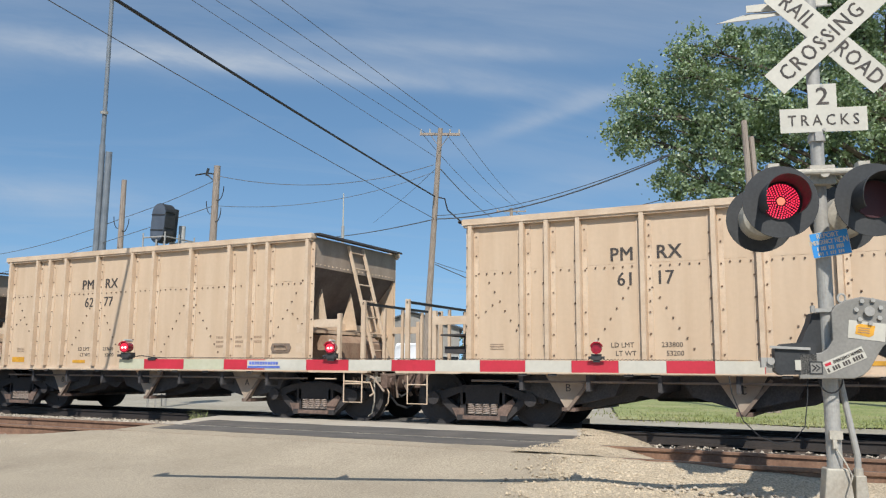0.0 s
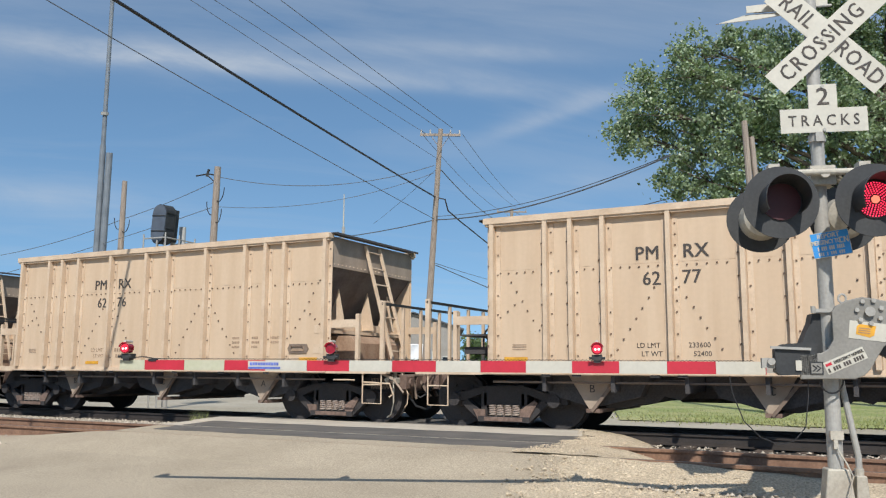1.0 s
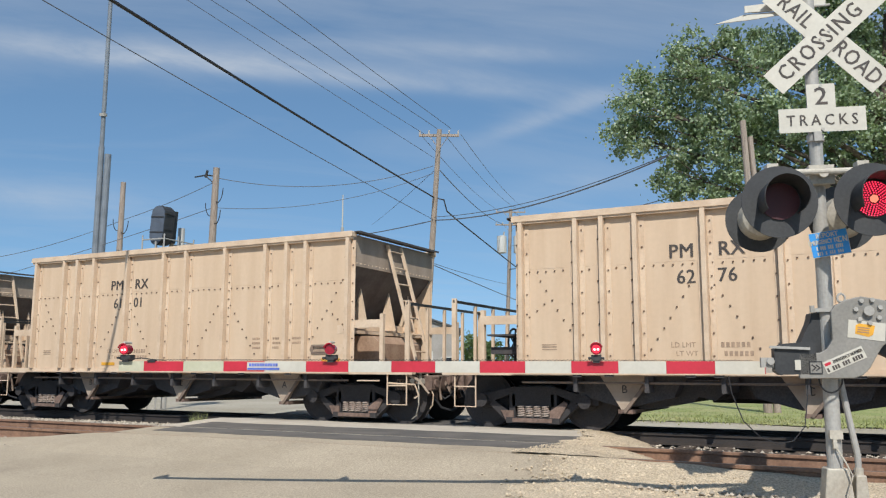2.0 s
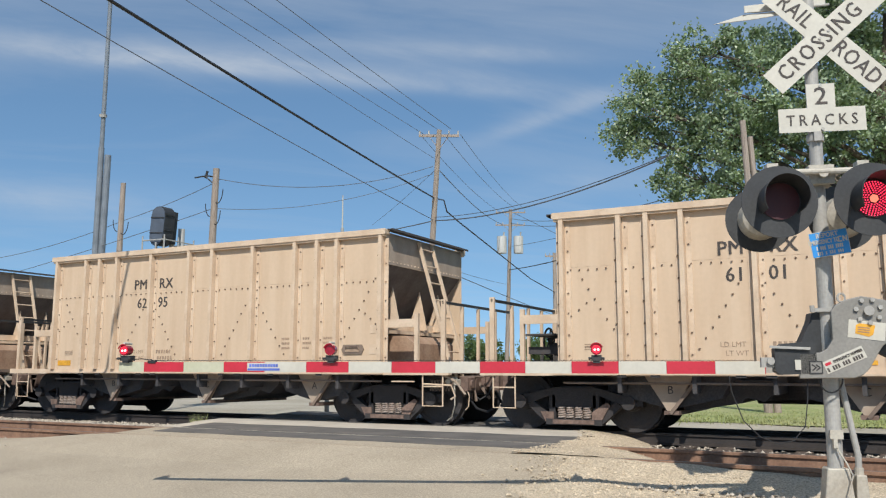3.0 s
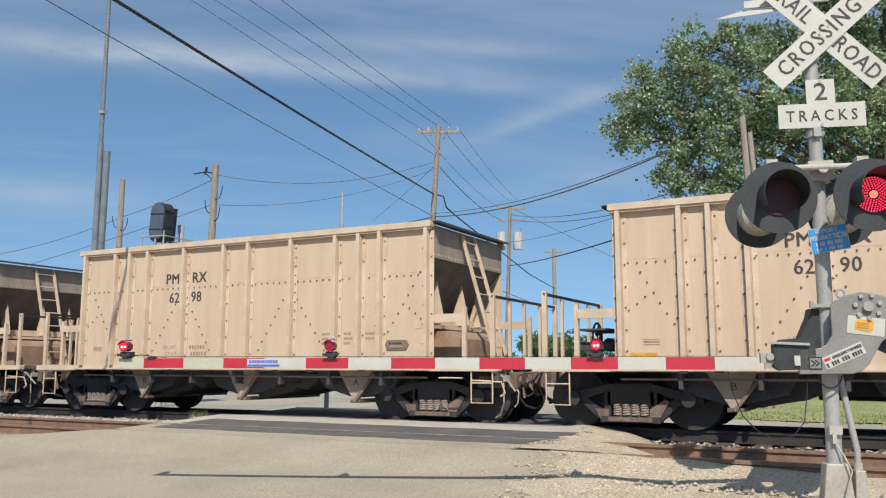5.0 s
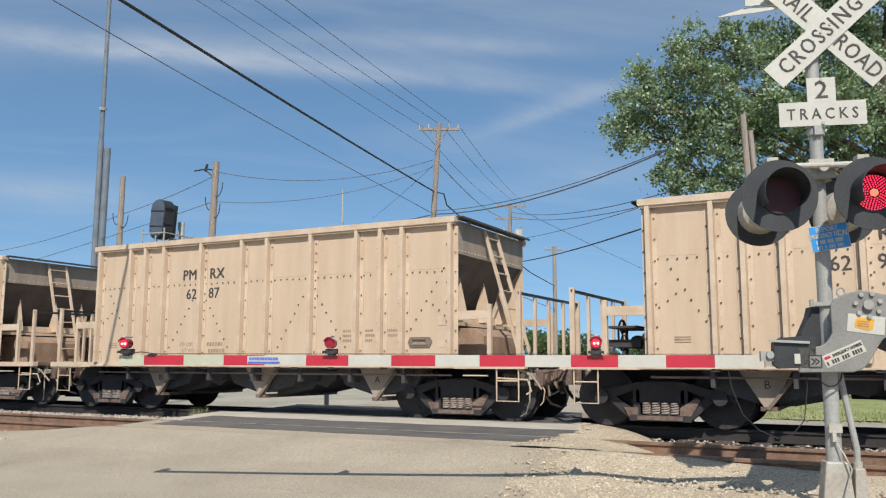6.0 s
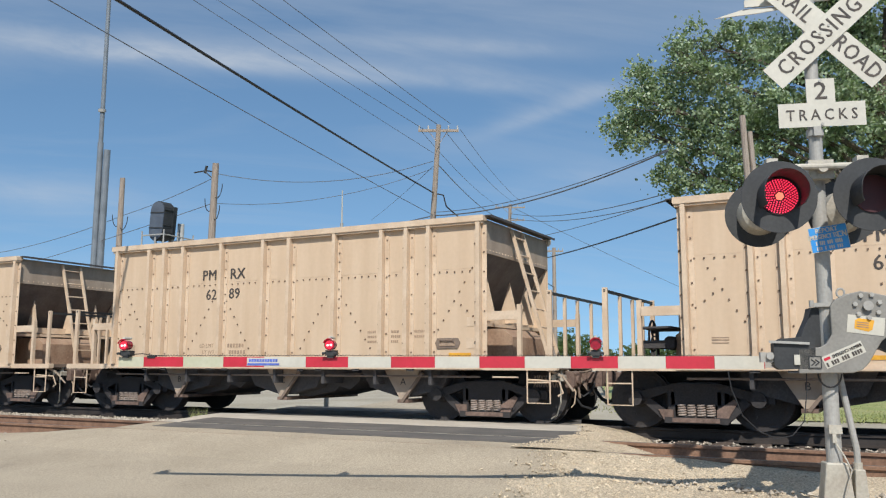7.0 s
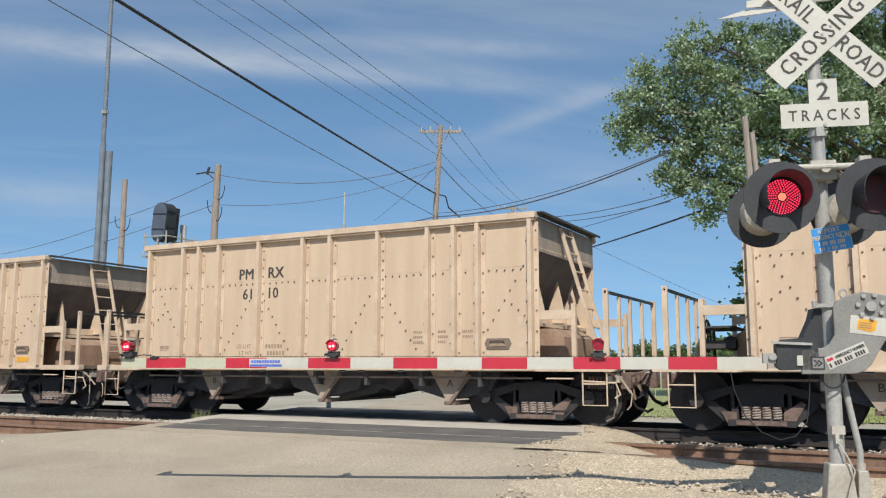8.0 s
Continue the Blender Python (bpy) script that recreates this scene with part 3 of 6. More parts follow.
def verge():
    """Grass beyond the train, with blades along its near side."""
    rng = random.Random(5)
    f = Form()
    p = []
    n = 30
    for j, y in enumerate((21.8, 23, 26, 32, 46, 80)):
        for i in range(n + 1):
            x = across(y, 4.4) + i * (2.2 + j) + (0.5 * math.sin(i * 1.7) if j == 0 else 0)
            p.append((x, y + (0.35 * math.sin(i * 2.1) if j == 0 else 0), -0.30 + 0.02 * j))
    f.add(p, [(j * (n + 1) + i, j * (n + 1) + i + 1, (j + 1) * (n + 1) + i + 1, (j + 1) * (n + 1) + i) for j in range(5) for i in range(n)])
    tagged(part("grass_verge", f, GRASS), "mown green grass beyond the tracks", "grass", kind="structure")
    f = Form()
    for k in range(14000):
        y = 21.6 + abs(rng.gauss(0, 5))
        x = across(y, 4.9 + rng.gauss(0, 0.7)) + rng.uniform(0, 22)
        y += rng.gauss(0, 0.5)
        a, h = rng.uniform(0, 6.3), rng.uniform(0.03, 0.10)
        dx, dy = 0.02 * math.cos(a), 0.02 * math.sin(a)
        f.add([(x - dx, y - dy, -0.3), (x + dx, y + dy, -0.3), (x + rng.uniform(-0.06, 0.06), y + rng.uniform(-0.06, 0.06), -0.3 + h)], [(0, 1, 2)])
    tagged(part("grass_blades", f, GRASS), "uneven green grass blades", "grass", kind="stuff")
    f = Form()
    for k in range(90):
        a = rng.uniform(0, 6.3)
        l, x, y = rng.uniform(0.1, 0.3), -11.75 + rng.gauss(0, 0.1), 12.35 + rng.gauss(0, 0.07)
        f.add([(x - 0.006, y, -0.12), (x + 0.006, y, -0.12), (x + math.cos(a) * l * 0.5, y + math.sin(a) * l * 0.4, -0.12 + l)], [(0, 1, 2)])
    tagged(part("weed_tuft", f, GRASS), "green weed tuft at the crossing's edge", "weed")


# ---- the train ----
HALF, WIDE, TOP, SILL, PITCH = 4.31, 1.48, 3.41, 0.868, 11.729
REAR = 0.09  # the rear end's set-back
RIBS = (1.09, 1.51, 2.03, 3.03, 4.07, 4.68, 5.70, 6.70, 7.20, 7.64)
ENDS = (0.17, 8.57)  # the corner posts


def bolt(f, x, y, z, r=0.012):
    f.add([(x - r, y, z - r), (x + r, y, z - r), (x + r, y, z + r), (x - r, y, z + r), (x - r * 0.6, y - 0.02, z - r * 0.6), (x + r * 0.6, y - 0.02, z - r * 0.6),
           (x + r * 0.6, y - 0.02, z + r * 0.6), (x - r * 0.6, y - 0.02, z + r * 0.6)], [(4, 5, 6, 7), (0, 1, 5, 4), (1, 2, 6, 5), (2, 3, 7, 6), (3, 0, 4, 7)])


def bolts():
    """The bolt heads of one side, on the plane y = 0, facing -y."""
    f = Form()
    rng = random.Random(4)
    for k, x in enumerate((ENDS[0], *RIBS, ENDS[1])):
        close = k in (4, 7)
        for q, start in ((-0.078, 2.95), (0.088, 3.12)):
            if close and q < 0:
                continue
            z = start
            while z > 1.05:
                if rng.random() < 0.93:
                    bolt(f, x - HALF + q + rng.uniform(-0.004, 0.004), -0.013, z + rng.uniform(-0.008, 0.008), 0.0125)
                z -= 0.165 if close and z > 1.9 else 0.325
    x = 0.3
    while x < 8.5:
        if min(abs(x - r) for r in (*RIBS, *ENDS)) > 0.1:
            bolt(f, x - HALF, -0.004, 2.50 + 0.004 * math.sin(x * 9), 0.0125)
        x += 0.142
    for x0, x1, z0, z1, n in ((2.80, 2.22, 2.18, 1.26, 7), (3.16, 3.73, 2.17, 1.26, 7), (5.51, 4.95, 2.17, 1.25, 7), (5.84, 6.45, 2.17, 1.24, 7),
                              (0.49, 0.96, 2.35, 1.57, 6), (0.29, 0.55, 1.78, 1.98, 3), (8.29, 7.81, 2.32, 1.54, 6), (8.22, 8.45, 1.94, 1.75, 3), (8.43, 8.45, 2.55, 2.56, 1)):
        for k in range(n):
            u = k / max(1, n - 1)
            bolt(f, x0 + (x1 - x0) * u - HALF + rng.uniform(-0.008, 0.008), -0.004, z0 + (z1 - z0) * u, 0.0135)
    return f


def truck_frame():
    """A cast side frame in x and z, with a window for the springs."""
    f = Form()
    f.prism([(-1.1, 0.40), (-1.1, 0.54), (-0.75, 0.58), (-0.35, 0.68), (0.35, 0.68), (0.75, 0.58), (1.1, 0.54), (1.1, 0.40), (0.78, 0.42), (0.40, 0.56), (-0.40, 0.56), (-0.78, 0.42)], -0.08, 0.08)
    f.prism([(-0.78, 0.40), (-0.68, 0.46), (-0.34, 0.22), (-0.34, 0.12), (-0.46, 0.12)], -0.08, 0.08)
    f.prism([(0.78, 0.40), (0.46, 0.12), (0.34, 0.12), (0.34, 0.22), (0.68, 0.46)], -0.08, 0.08)
    f.box(-0.46, 0.46, -0.11, 0.11, 0.10, 0.19)
    f.box(-0.36, 0.36, -0.075, 0.075, 0.37, 0.58)
    for s in (-1, 1):
        f.box(s * 0.36 - 0.05, s * 0.36 + 0.05, -0.075, 0.075, 0.19, 0.56)
        f.tube((s * 0.889, -0.16, 0.457), (s * 0.889, 0.1, 0.457), 0.11, n=12)
    return f


def wheelset():
    f = Form()
    for s in (-1, 1):
        y = s * 0.75
        f.tube((0, y - 0.065, 0), (0, y + 0.065, 0), 0.457, n=28)
        f.tube((0, y - s * 0.065, 0), (0, y - s * 0.09, 0), 0.485, n=28)
        f.tube((0, y + s * 0.065, 0), (0, y + s * 0.075, 0), 0.40, 0.36, n=28)
        f.tube((0, y + s * 0.065, 0), (0, y + s * 0.12, 0), 0.15, 0.13, n=16)
        for k in range(5):
            a = k * math.tau / 5
            f.tube((0.27 * math.cos(a), y + s * 0.07, 0.27 * math.sin(a)), (0.27 * math.cos(a), y + s * 0.085, 0.27 * math.sin(a)), 0.04, n=8)
    f.tube((0, -1.02, 0), (0, 1.02, 0), 0.085, n=10)
    return f


def hopper_car():
    car = thing("hopper_car", "tan steel open-top hopper wagon with bolted ribs, rolling past", "railcar", group="wagons of the train")
    panel = Form().box(-HALF + REAR, HALF, 0, 0.03, SILL + 0.10, TOP - 0.06)
    panel.box(-HALF + REAR, HALF, -0.003, 0.0, 2.545, TOP - 0.06)
    side_mesh = panel.mesh("side_wall", TAN)
    rib = Form()
    rib.prism([(-0.034, -0.10), (0.034, -0.10), (0.040, 0.0), (-0.040, 0.0)], SILL + 0.10, TOP - 0.09, "z")
    rib.prism([(0.05, -0.012), (0.13, -0.012), (0.13, 0.0), (0.05, 0.0)], SILL + 0.10, TOP - 0.16, "z")
    rib.prism([(-0.10, -0.010), (-0.05, -0.010), (-0.05, 0.0), (-0.10, 0.0)], SILL + 0.10, TOP - 0.16, "z")
    rib_mesh = rib.mesh("side_post", TAN_DUSTY)
    bolt_mesh = bolts().mesh("bolts", BOLT)
    rim = Form().box(-HALF + REAR - 0.06, HALF + 0.06, -0.11, 0.05, TOP - 0.10, TOP, 0.012)
    rim.box(-HALF + REAR - 0.04, HALF + 0.04, -0.085, 0.0, TOP - 0.135, TOP - 0.10)
    rim_mesh = rim.mesh("top_rim", TAN_DUSTY)
    sill = Form().box(-5.58, 5.58, -0.02, 0.10, SILL, SILL + 0.10, 0.01)
    sill.box(-HALF, HALF, -0.05, -0.02, SILL + 0.015, SILL + 0.045)
    sill_mesh = sill.mesh("side_sill", TAN_DUSTY)
    bracket_mesh = Form().box(0, 0.14, -0.03, -0.018, SILL - 0.02, SILL + 0.015).mesh("sill_bracket", UNDER)
    for s, turn_ in ((-1, 0), (1, math.pi)):
        m = Matrix.Rotation(turn_, 4, "Z") @ Matrix.Translation((0, -WIDE, 0)) if s < 0 else Matrix.Translation((REAR, 0, 0)) @ Matrix.Rotation(turn_, 4, "Z") @ Matrix.Translation((0, -WIDE, 0))
        wall = part("side_wall", side_mesh, TAN, car, at=m)
        tagged(part("bolting", bolt_mesh, BOLT, wall, "rows of dark bolt heads", at=Matrix()), kind="stuff")
        for x in (ENDS[0], *RIBS, ENDS[1]):
            part("side_post", rib_mesh, TAN_DUSTY, car, at=m @ Matrix.Translation((x - HALF, 0, 0)))
        part("top_rim", rim_mesh, TAN_DUSTY, car, at=m)
        sl = part("side_sill", sill_mesh, TAN_DUSTY, car, at=m)
        for x in (1.0, 1.5, 2.7, 3.1, 4.9, 5.3, 6.1, 7.2):
            part("sill_bracket", bracket_mesh, UNDER, sl, at=pose(x - HALF, 0, 0))
    # ends
    for s, name in ((1, "a"), (-1, "b")):
        m = Matrix() if s > 0 else Matrix.Translation((REAR, 0, 0)) @ Matrix.Rotation(math.pi, 4, "Z")
        e = part("end_wall", Form().box(HALF - 0.02, HALF + 0.02, -WIDE, WIDE, 2.80, TOP - 0.05), TAN_END, car, "grimy tan end wall, darkened for shade under its coaming", at=m)
        g = Form()
        for k in range(22):
            y = -1.35 + k * 0.128
            g.add([(HALF + 0.02, y - 0.014, 2.84), (HALF + 0.02, y + 0.014, 2.84), (HALF + 0.02, y + 0.014, 2.868), (HALF + 0.02, y - 0.014, 2.868), (HALF + 0.04, y, 2.854)],
                  [(0, 1, 4), (1, 2, 4), (2, 3, 4), (3, 0, 4)])
        tagged(part("bolting", g, TAN_DUSTY, e), kind="stuff")
        part("end_rim", Form().box(HALF - 0.04, HALF + 0.175, -WIDE - 0.02, WIDE + 0.02, TOP - 0.012, TOP + 0.004).box(HALF + 0.160, HALF + 0.175, -WIDE - 0.02, WIDE + 0.02, TOP - 0.035, TOP - 0.012), UNDER, car, "dark end coaming", at=m)
        g = Form()
        g.add([(HALF, -WIDE + 0.03, 2.81), (HALF, WIDE - 0.03, 2.81), (HALF - 1.55, WIDE - 0.03, 0.95), (HALF - 1.55, -WIDE + 0.03, 0.95),
               (HALF - 0.03, -WIDE + 0.03, 2.84), (HALF - 0.03, WIDE - 0.03, 2.84), (HALF - 1.58, WIDE - 0.03, 0.97), (HALF - 1.58, -WIDE + 0.03, 0.97)],
              [(0, 1, 2, 3), (7, 6, 5, 4), (0, 3, 7, 4), (1, 5, 6, 2), (0, 4, 5, 1), (3, 2, 6, 7)])
        part("slope_sheet", g, SLOPE, car, "sloping hopper plate, its shade put into the colour", at=m)
        for y in (-0.87, 0.12, 0.87):
            part("gusset", Form().prism([(HALF - 0.03, 1.70), (HALF - 0.44, 1.70), (HALF - 0.20, 2.44)], y - 0.012, y + 0.012), TAN_DUSTY, car, at=m)
        part("bolster_beam", Form().box(HALF - 0.40, HALF - 0.30, -WIDE + 0.05, WIDE - 0.05, 1.68, 1.82).box(HALF - 0.3, HALF - 0.12, -WIDE + 0.05, WIDE - 0.05, 1.60, 1.66), TAN_DUSTY, car, at=m)
        part("side_beam", Form().box(HALF, HALF + 0.60, -WIDE, -WIDE + 0.06, 1.68, 1.82), TAN_DUSTY, car, at=m)
        part("side_beam", Form().box(HALF, HALF + 0.60, WIDE - 0.06, WIDE, 1.68, 1.82), TAN_DUSTY, car, at=m)
        for y in (-WIDE, WIDE - 0.09):
            part("corner_post", Form().box(HALF + 0.60, HALF + 0.67, y, y + 0.07, SILL + 0.08, 1.92, 0.008), TAN_DUSTY, car, at=m)
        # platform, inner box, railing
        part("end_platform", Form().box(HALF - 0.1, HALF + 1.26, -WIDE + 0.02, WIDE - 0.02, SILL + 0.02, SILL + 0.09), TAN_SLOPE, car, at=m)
        part("equipment_box", Form().prism([(HALF - 0.65, 0.9), (HALF + 0.30, 0.9), (HALF + 0.30, 1.42), (HALF + 0.1, 1.56), (HALF - 0.65, 1.56)], -0.95, 0.55), RUSTED, car, "rusted bolted equipment box", at=m)
        rl = part("end_railing", Form().beam((HALF + 1.15, -WIDE, 2.08), (HALF + 1.15, WIDE, 2.08), 0.035, 0.045), BLACK, car, "dark top rail on tan posts", at=m)
        part("railing_post", Form().box(HALF + 1.11, HALF + 1.19, -WIDE, -WIDE + 0.05, SILL, 2.13, 0.006), TAN_DUSTY, rl)
        part("railing_post", Form().box(HALF + 1.11, HALF + 1.19, WIDE - 0.05, WIDE, SILL, 2.13, 0.006), TAN_DUSTY, rl)
        for y in (-0.75, -0.1, 0.65):
            part("railing_post", Form().box(HALF + 1.125, HALF + 1.175, y - 0.025, y + 0.025, SILL, 2.05), TAN_DUSTY, rl)
        # ladder
        if s > 0:
            ly = -0.36
            ld = part("ladder", Form().beam((HALF + 0.05, ly, 3.32), (HALF + 0.75, ly, SILL + 0.08), 0.045, 0.055), TAN_DUSTY, car, at=m)
            part("ladder_rail", Form().beam((HALF + 0.05, ly + 0.50, 3.32), (HALF + 0.75, ly + 0.50, SILL + 0.08), 0.045, 0.055), TAN_DUSTY, ld)
            for k in range(8):
                u = 0.05 + k * 0.13
                x, z = HALF + 0.05 + 0.70 * u, 3.32 - (3.32 - SILL) * u
                part("rung", Form().tube((x, ly, z), (x, ly + 0.50, z), 0.016, n=6), TAN_DUSTY, ld)
        # corner steps
        for y in (-WIDE + 0.02, WIDE - 0.02):
            g = Form().path([(HALF + 0.76, y, SILL + 0.02), (HALF + 0.76, y, 0.36), (HALF + 1.14, y, 0.36), (HALF + 1.14, y, SILL + 0.02)], 0.014, 6)
            g.tube((HALF + 0.76, y, 0.68), (HALF + 1.14, y, 0.68), 0.012, n=6)
            part("corner_step", g, TAN_DUSTY, car, at=m)
        g = Form().box(HALF + 0.9, HALF + 1.30, -0.14, 0.14, 0.62, 0.86).box(HALF + 1.28, HALF + 1.50, -0.09, 0.09, 0.66, 0.84)
        g.prism([(HALF + 1.45, -0.13), (HALF + 1.56, -0.13), (HALF + 1.535, 0.02), (HALF + 1.555, 0.13), (HALF + 1.45, 0.13)], 0.60, 0.88, "z")
        part("coupler", g, TRUCK, car, at=m)
        g = Form()
        pts = [(HALF + 1.22, 0.35, 0.70), (HALF + 1.32, 0.34, 0.50), (HALF + 1.42, 0.3, 0.38), (HALF + 1.54, 0.24, 0.34)]
        g.path(pts, 0.03, 8).box(HALF + 1.05, HALF + 1.25, 0.28, 0.42, 0.66, 0.74)
        part("brake_hose", g, RUBBER, car, at=m)
        part("angle_cock", Form().box(HALF + 1.16, HALF + 1.30, 0.25, 0.45, 0.56, 0.68).tube((HALF + 1.2, 0.35, 0.56), (HALF + 1.26, 0.35, 0.44), 0.035, n=8), TRUCK, car, at=m)
        part("striker_plate", Form().prism([(HALF + 1.02, 0.50), (HALF + 1.20, 0.56), (HALF + 1.24, 0.90), (HALF + 1.02, 0.92)], -0.34, 0.34), TRUCK, car, at=m)
        part("hose_loop", Form().path([(HALF + 1.2, -0.75, 0.76), (HALF + 1.25, -0.72, 0.5), (HALF + 1.36, -0.62, 0.30), (HALF + 1.5, -0.5, 0.24), (HALF + 1.56, -0.42, 0.28)], 0.022, 7), RUBBER, car, at=m)
        part("pin_lifter", Form().path([(HALF + 1.1, -WIDE + 0.25, 0.86), (HALF + 1.3, -0.9, 0.84), (HALF + 1.34, -0.35, 0.84), (HALF + 1.45, -0.1, 0.9)], 0.017, 6), TAN_SLOPE, car, at=m)
        part("signal_hose", Form().path([(HALF + 1.16, -1.12, 0.86), (HALF + 1.20, -1.14, 0.62), (HALF + 1.19, -1.12, 0.36), (HALF + 1.10, -1.05, 0.16), (HALF + 0.98, -0.98, 0.10)], 0.013, 7), SILVER, car, "pale hanging hose", at=m)
        part("hose_hanger", Form().path([(HALF + 1.26, -0.95, 0.88), (HALF + 1.30, -0.97, 0.70), (HALF + 1.38, -0.94, 0.52), (HALF + 1.34, -0.9, 0.34), (HALF + 1.28, -0.88, 0.28)], 0.011, 7), TAN_DUSTY, car, at=m)
        part("valve_body", Form().box(HALF + 1.10, HALF + 1.26, -1.16, -1.02, 0.70, 0.80, 0.015).tube((HALF + 1.12, -1.16, 0.76), (HALF + 1.12, -1.24, 0.76), 0.045, n=10).tube((HALF + 1.2, -1.09, 0.8), (HALF + 1.2, -1.09, 0.90), 0.03, n=8), SILVER, car, "dusty pale air valve", at=m)
        part("buffer_block", Form().box(HALF + 1.22, HALF + 1.38, -1.0, -0.72, 0.60, 0.84, 0.02).tube((HALF + 1.36, -0.86, 0.72), (HALF + 1.42, -0.86, 0.72), 0.07, n=10), TRUCK, car, "rusty brown buffer block", at=m)
        part("lever_bracket", Form().beam((HALF + 1.02, -WIDE + 0.1, 0.90), (HALF + 1.30, -WIDE + 0.16, 0.78), 0.03, 0.04).beam((HALF + 1.30, -WIDE + 0.16, 0.78), (HALF + 1.42, -WIDE + 0.3, 0.55), 0.025, 0.03), TAN_GRIMY, car, at=m)
        part("draft_bracket", Form().box(HALF + 1.0, HALF + 1.2, -0.8, -0.66, 0.5, 0.8).box(HALF + 1.0, HALF + 1.24, -0.55, -0.5, 0.42, 0.8), TRUCK, car, at=m)
        part("chain", Form().path([(HALF + 1.1, -0.5, 0.78), (HALF + 1.2, -0.46, 0.55), (HALF + 1.32, -0.4, 0.44), (HALF + 1.42, -0.3, 0.52), (HALF + 1.46, -0.2, 0.66)], 0.018, 6), RUBBER, car, at=m)
        part("release_rod", Form().path([(HALF + 0.72, -WIDE + 0.1, 0.72), (HALF + 1.25, -WIDE + 0.12, 0.70), (HALF + 1.3, -WIDE + 0.16, 0.52), (HALF + 1.22, -WIDE + 0.16, 0.47)], 0.016, 6), TAN_DUSTY, car, at=m)
        part("grab_iron", Form().path([(HALF + 0.2, -WIDE - 0.02, 0.76), (HALF + 0.2, -WIDE - 0.06, 0.76), (HALF + 0.62, -WIDE - 0.06, 0.76), (HALF + 0.62, -WIDE - 0.02, 0.76)], 0.012, 6), TAN_DUSTY, car, at=m)
        mesh_ = Form()
        for k in range(7):
            mesh_.tube((HALF + 0.76 + k * 0.06, -WIDE + 0.3, 0.60), (HALF + 0.80 + k * 0.06, -WIDE + 0.3, 0.79), 0.008, n=4)
            mesh_.tube((HALF + 0.80 + k * 0.06, -WIDE + 0.31, 0.60), (HALF + 0.76 + k * 0.06, -WIDE + 0.31, 0.79), 0.008, n=4)
        part("step_grating", mesh_, TAN_SLOPE, car, at=m)
        g = Form().tube((HALF + 1.18, -1.25, 0.73), (HALF + 1.18, -0.15, 0.73), 0.022, n=6).beam((HALF + 1.2, -0.2, 0.75), (HALF + 1.4, -0.16, 0.45), 0.03, 0.05)
        g.tube((HALF + 1.24, -0.55, 0.86), (HALF + 1.30, -0.5, 0.42), 0.025, n=6)
        part("uncoupling_lever", g, TAN_SLOPE, car, at=m)
    g = Form().tube((-HALF - 0.78, 0.55, 1.55), (-HALF - 0.84, 0.55, 1.55), 0.06, n=10)
    for k in range(20):
        a, b = k * math.tau / 20, (k + 1) * math.tau / 20
        g.tube((-HALF - 0.84, 0.55 + 0.26 * math.cos(a), 1.45 + 0.26 * math.sin(a)), (-HALF - 0.84, 0.55 + 0.26 * math.cos(b), 1.45 + 0.26 * math.sin(b)), 0.02, n=6)
    for k in range(5):
        a = k * math.tau / 5
        g.tube((-HALF - 0.84, 0.55, 1.45), (-HALF - 0.84, 0.55 + 0.26 * math.cos(a), 1.45 + 0.26 * math.sin(a)), 0.014, n=5)
    part("brake_wheel", g, UNDER, car)
    part("brake_gear", Form().box(-HALF - 0.74, -HALF - 0.2, -0.7, 0.3, 1.22, 1.34).tube((-HALF - 0.3, -0.55, 1.3), (-HALF - 0.3, 0.35, 1.3), 0.11, n=12).box(-HALF - 0.70, -HALF - 0.66, 0.2, 0.26, 0.9, 1.6).box(-HALF - 0.72, -HALF - 0.2, -0.9, 0.5, 1.52, 1.55), UNDER, car, "dark brake cylinder and stand")
    # underframe
    part("centre_sill", Form().box(-5.5, 5.5, -0.2, 0.2, 0.52, SILL + 0.02), UNDER, car)
    bearer = Form().box(-0.03, 0.03, -WIDE + 0.06, WIDE - 0.06, 0.62, SILL).mesh("cross_bearer", UNDER)
    for k in range(7):
        part("cross_bearer", bearer, UNDER, car, at=pose(-3.3 + k * 1.1, 0, 0))
    for j, x in enumerate((-2.62, 0.0, 2.62)):
        h = part("hopper", Form().prism([(x - 0.36, SILL), (x + 0.36, SILL), (x + 0.08, 0.36), (x - 0.02, 0.33)], -WIDE + 0.30, -WIDE + 0.36), TAN_GRIMY, car, "stained triangular hopper pocket")
        part("hopper_body", Form().prism([(x - 0.9, SILL), (x + 0.9, SILL), (x + 0.75, 0.55), (x + 0.12, 0.40), (x - 0.1, 0.40), (x - 0.7, 0.56)], -WIDE + 0.37, WIDE - 0.37), UNDER, h)
        part("gate_edge", Form().beam((x + 0.42, -WIDE + 0.27, SILL - 0.05), (x + 0.02, -WIDE + 0.27, 0.32), 0.05, 0.05), TAN_SLOPE, h)
        part("gate_foot", Form().box(x - 0.08, x + 0.14, -WIDE + 0.28, WIDE - 0.28, 0.30, 0.36), TRUCK, h)
        g = Form()
        o = [(x + 0.15, 0.80), (x + 1.5, 0.80), (x + 1.5, 0.66), (x + 1.28, 0.50), (x + 1.05, 0.56), (x + 0.95, 0.47), (x + 0.7, 0.43), (x + 0.35, 0.36), (x + 0.12, 0.36)]
        if j < 2:
            part("discharge_gate", g.prism(o, -0.8, 0.9), UNDER, h)
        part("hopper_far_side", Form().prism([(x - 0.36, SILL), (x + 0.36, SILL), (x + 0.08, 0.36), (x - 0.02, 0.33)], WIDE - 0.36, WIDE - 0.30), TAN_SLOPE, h)
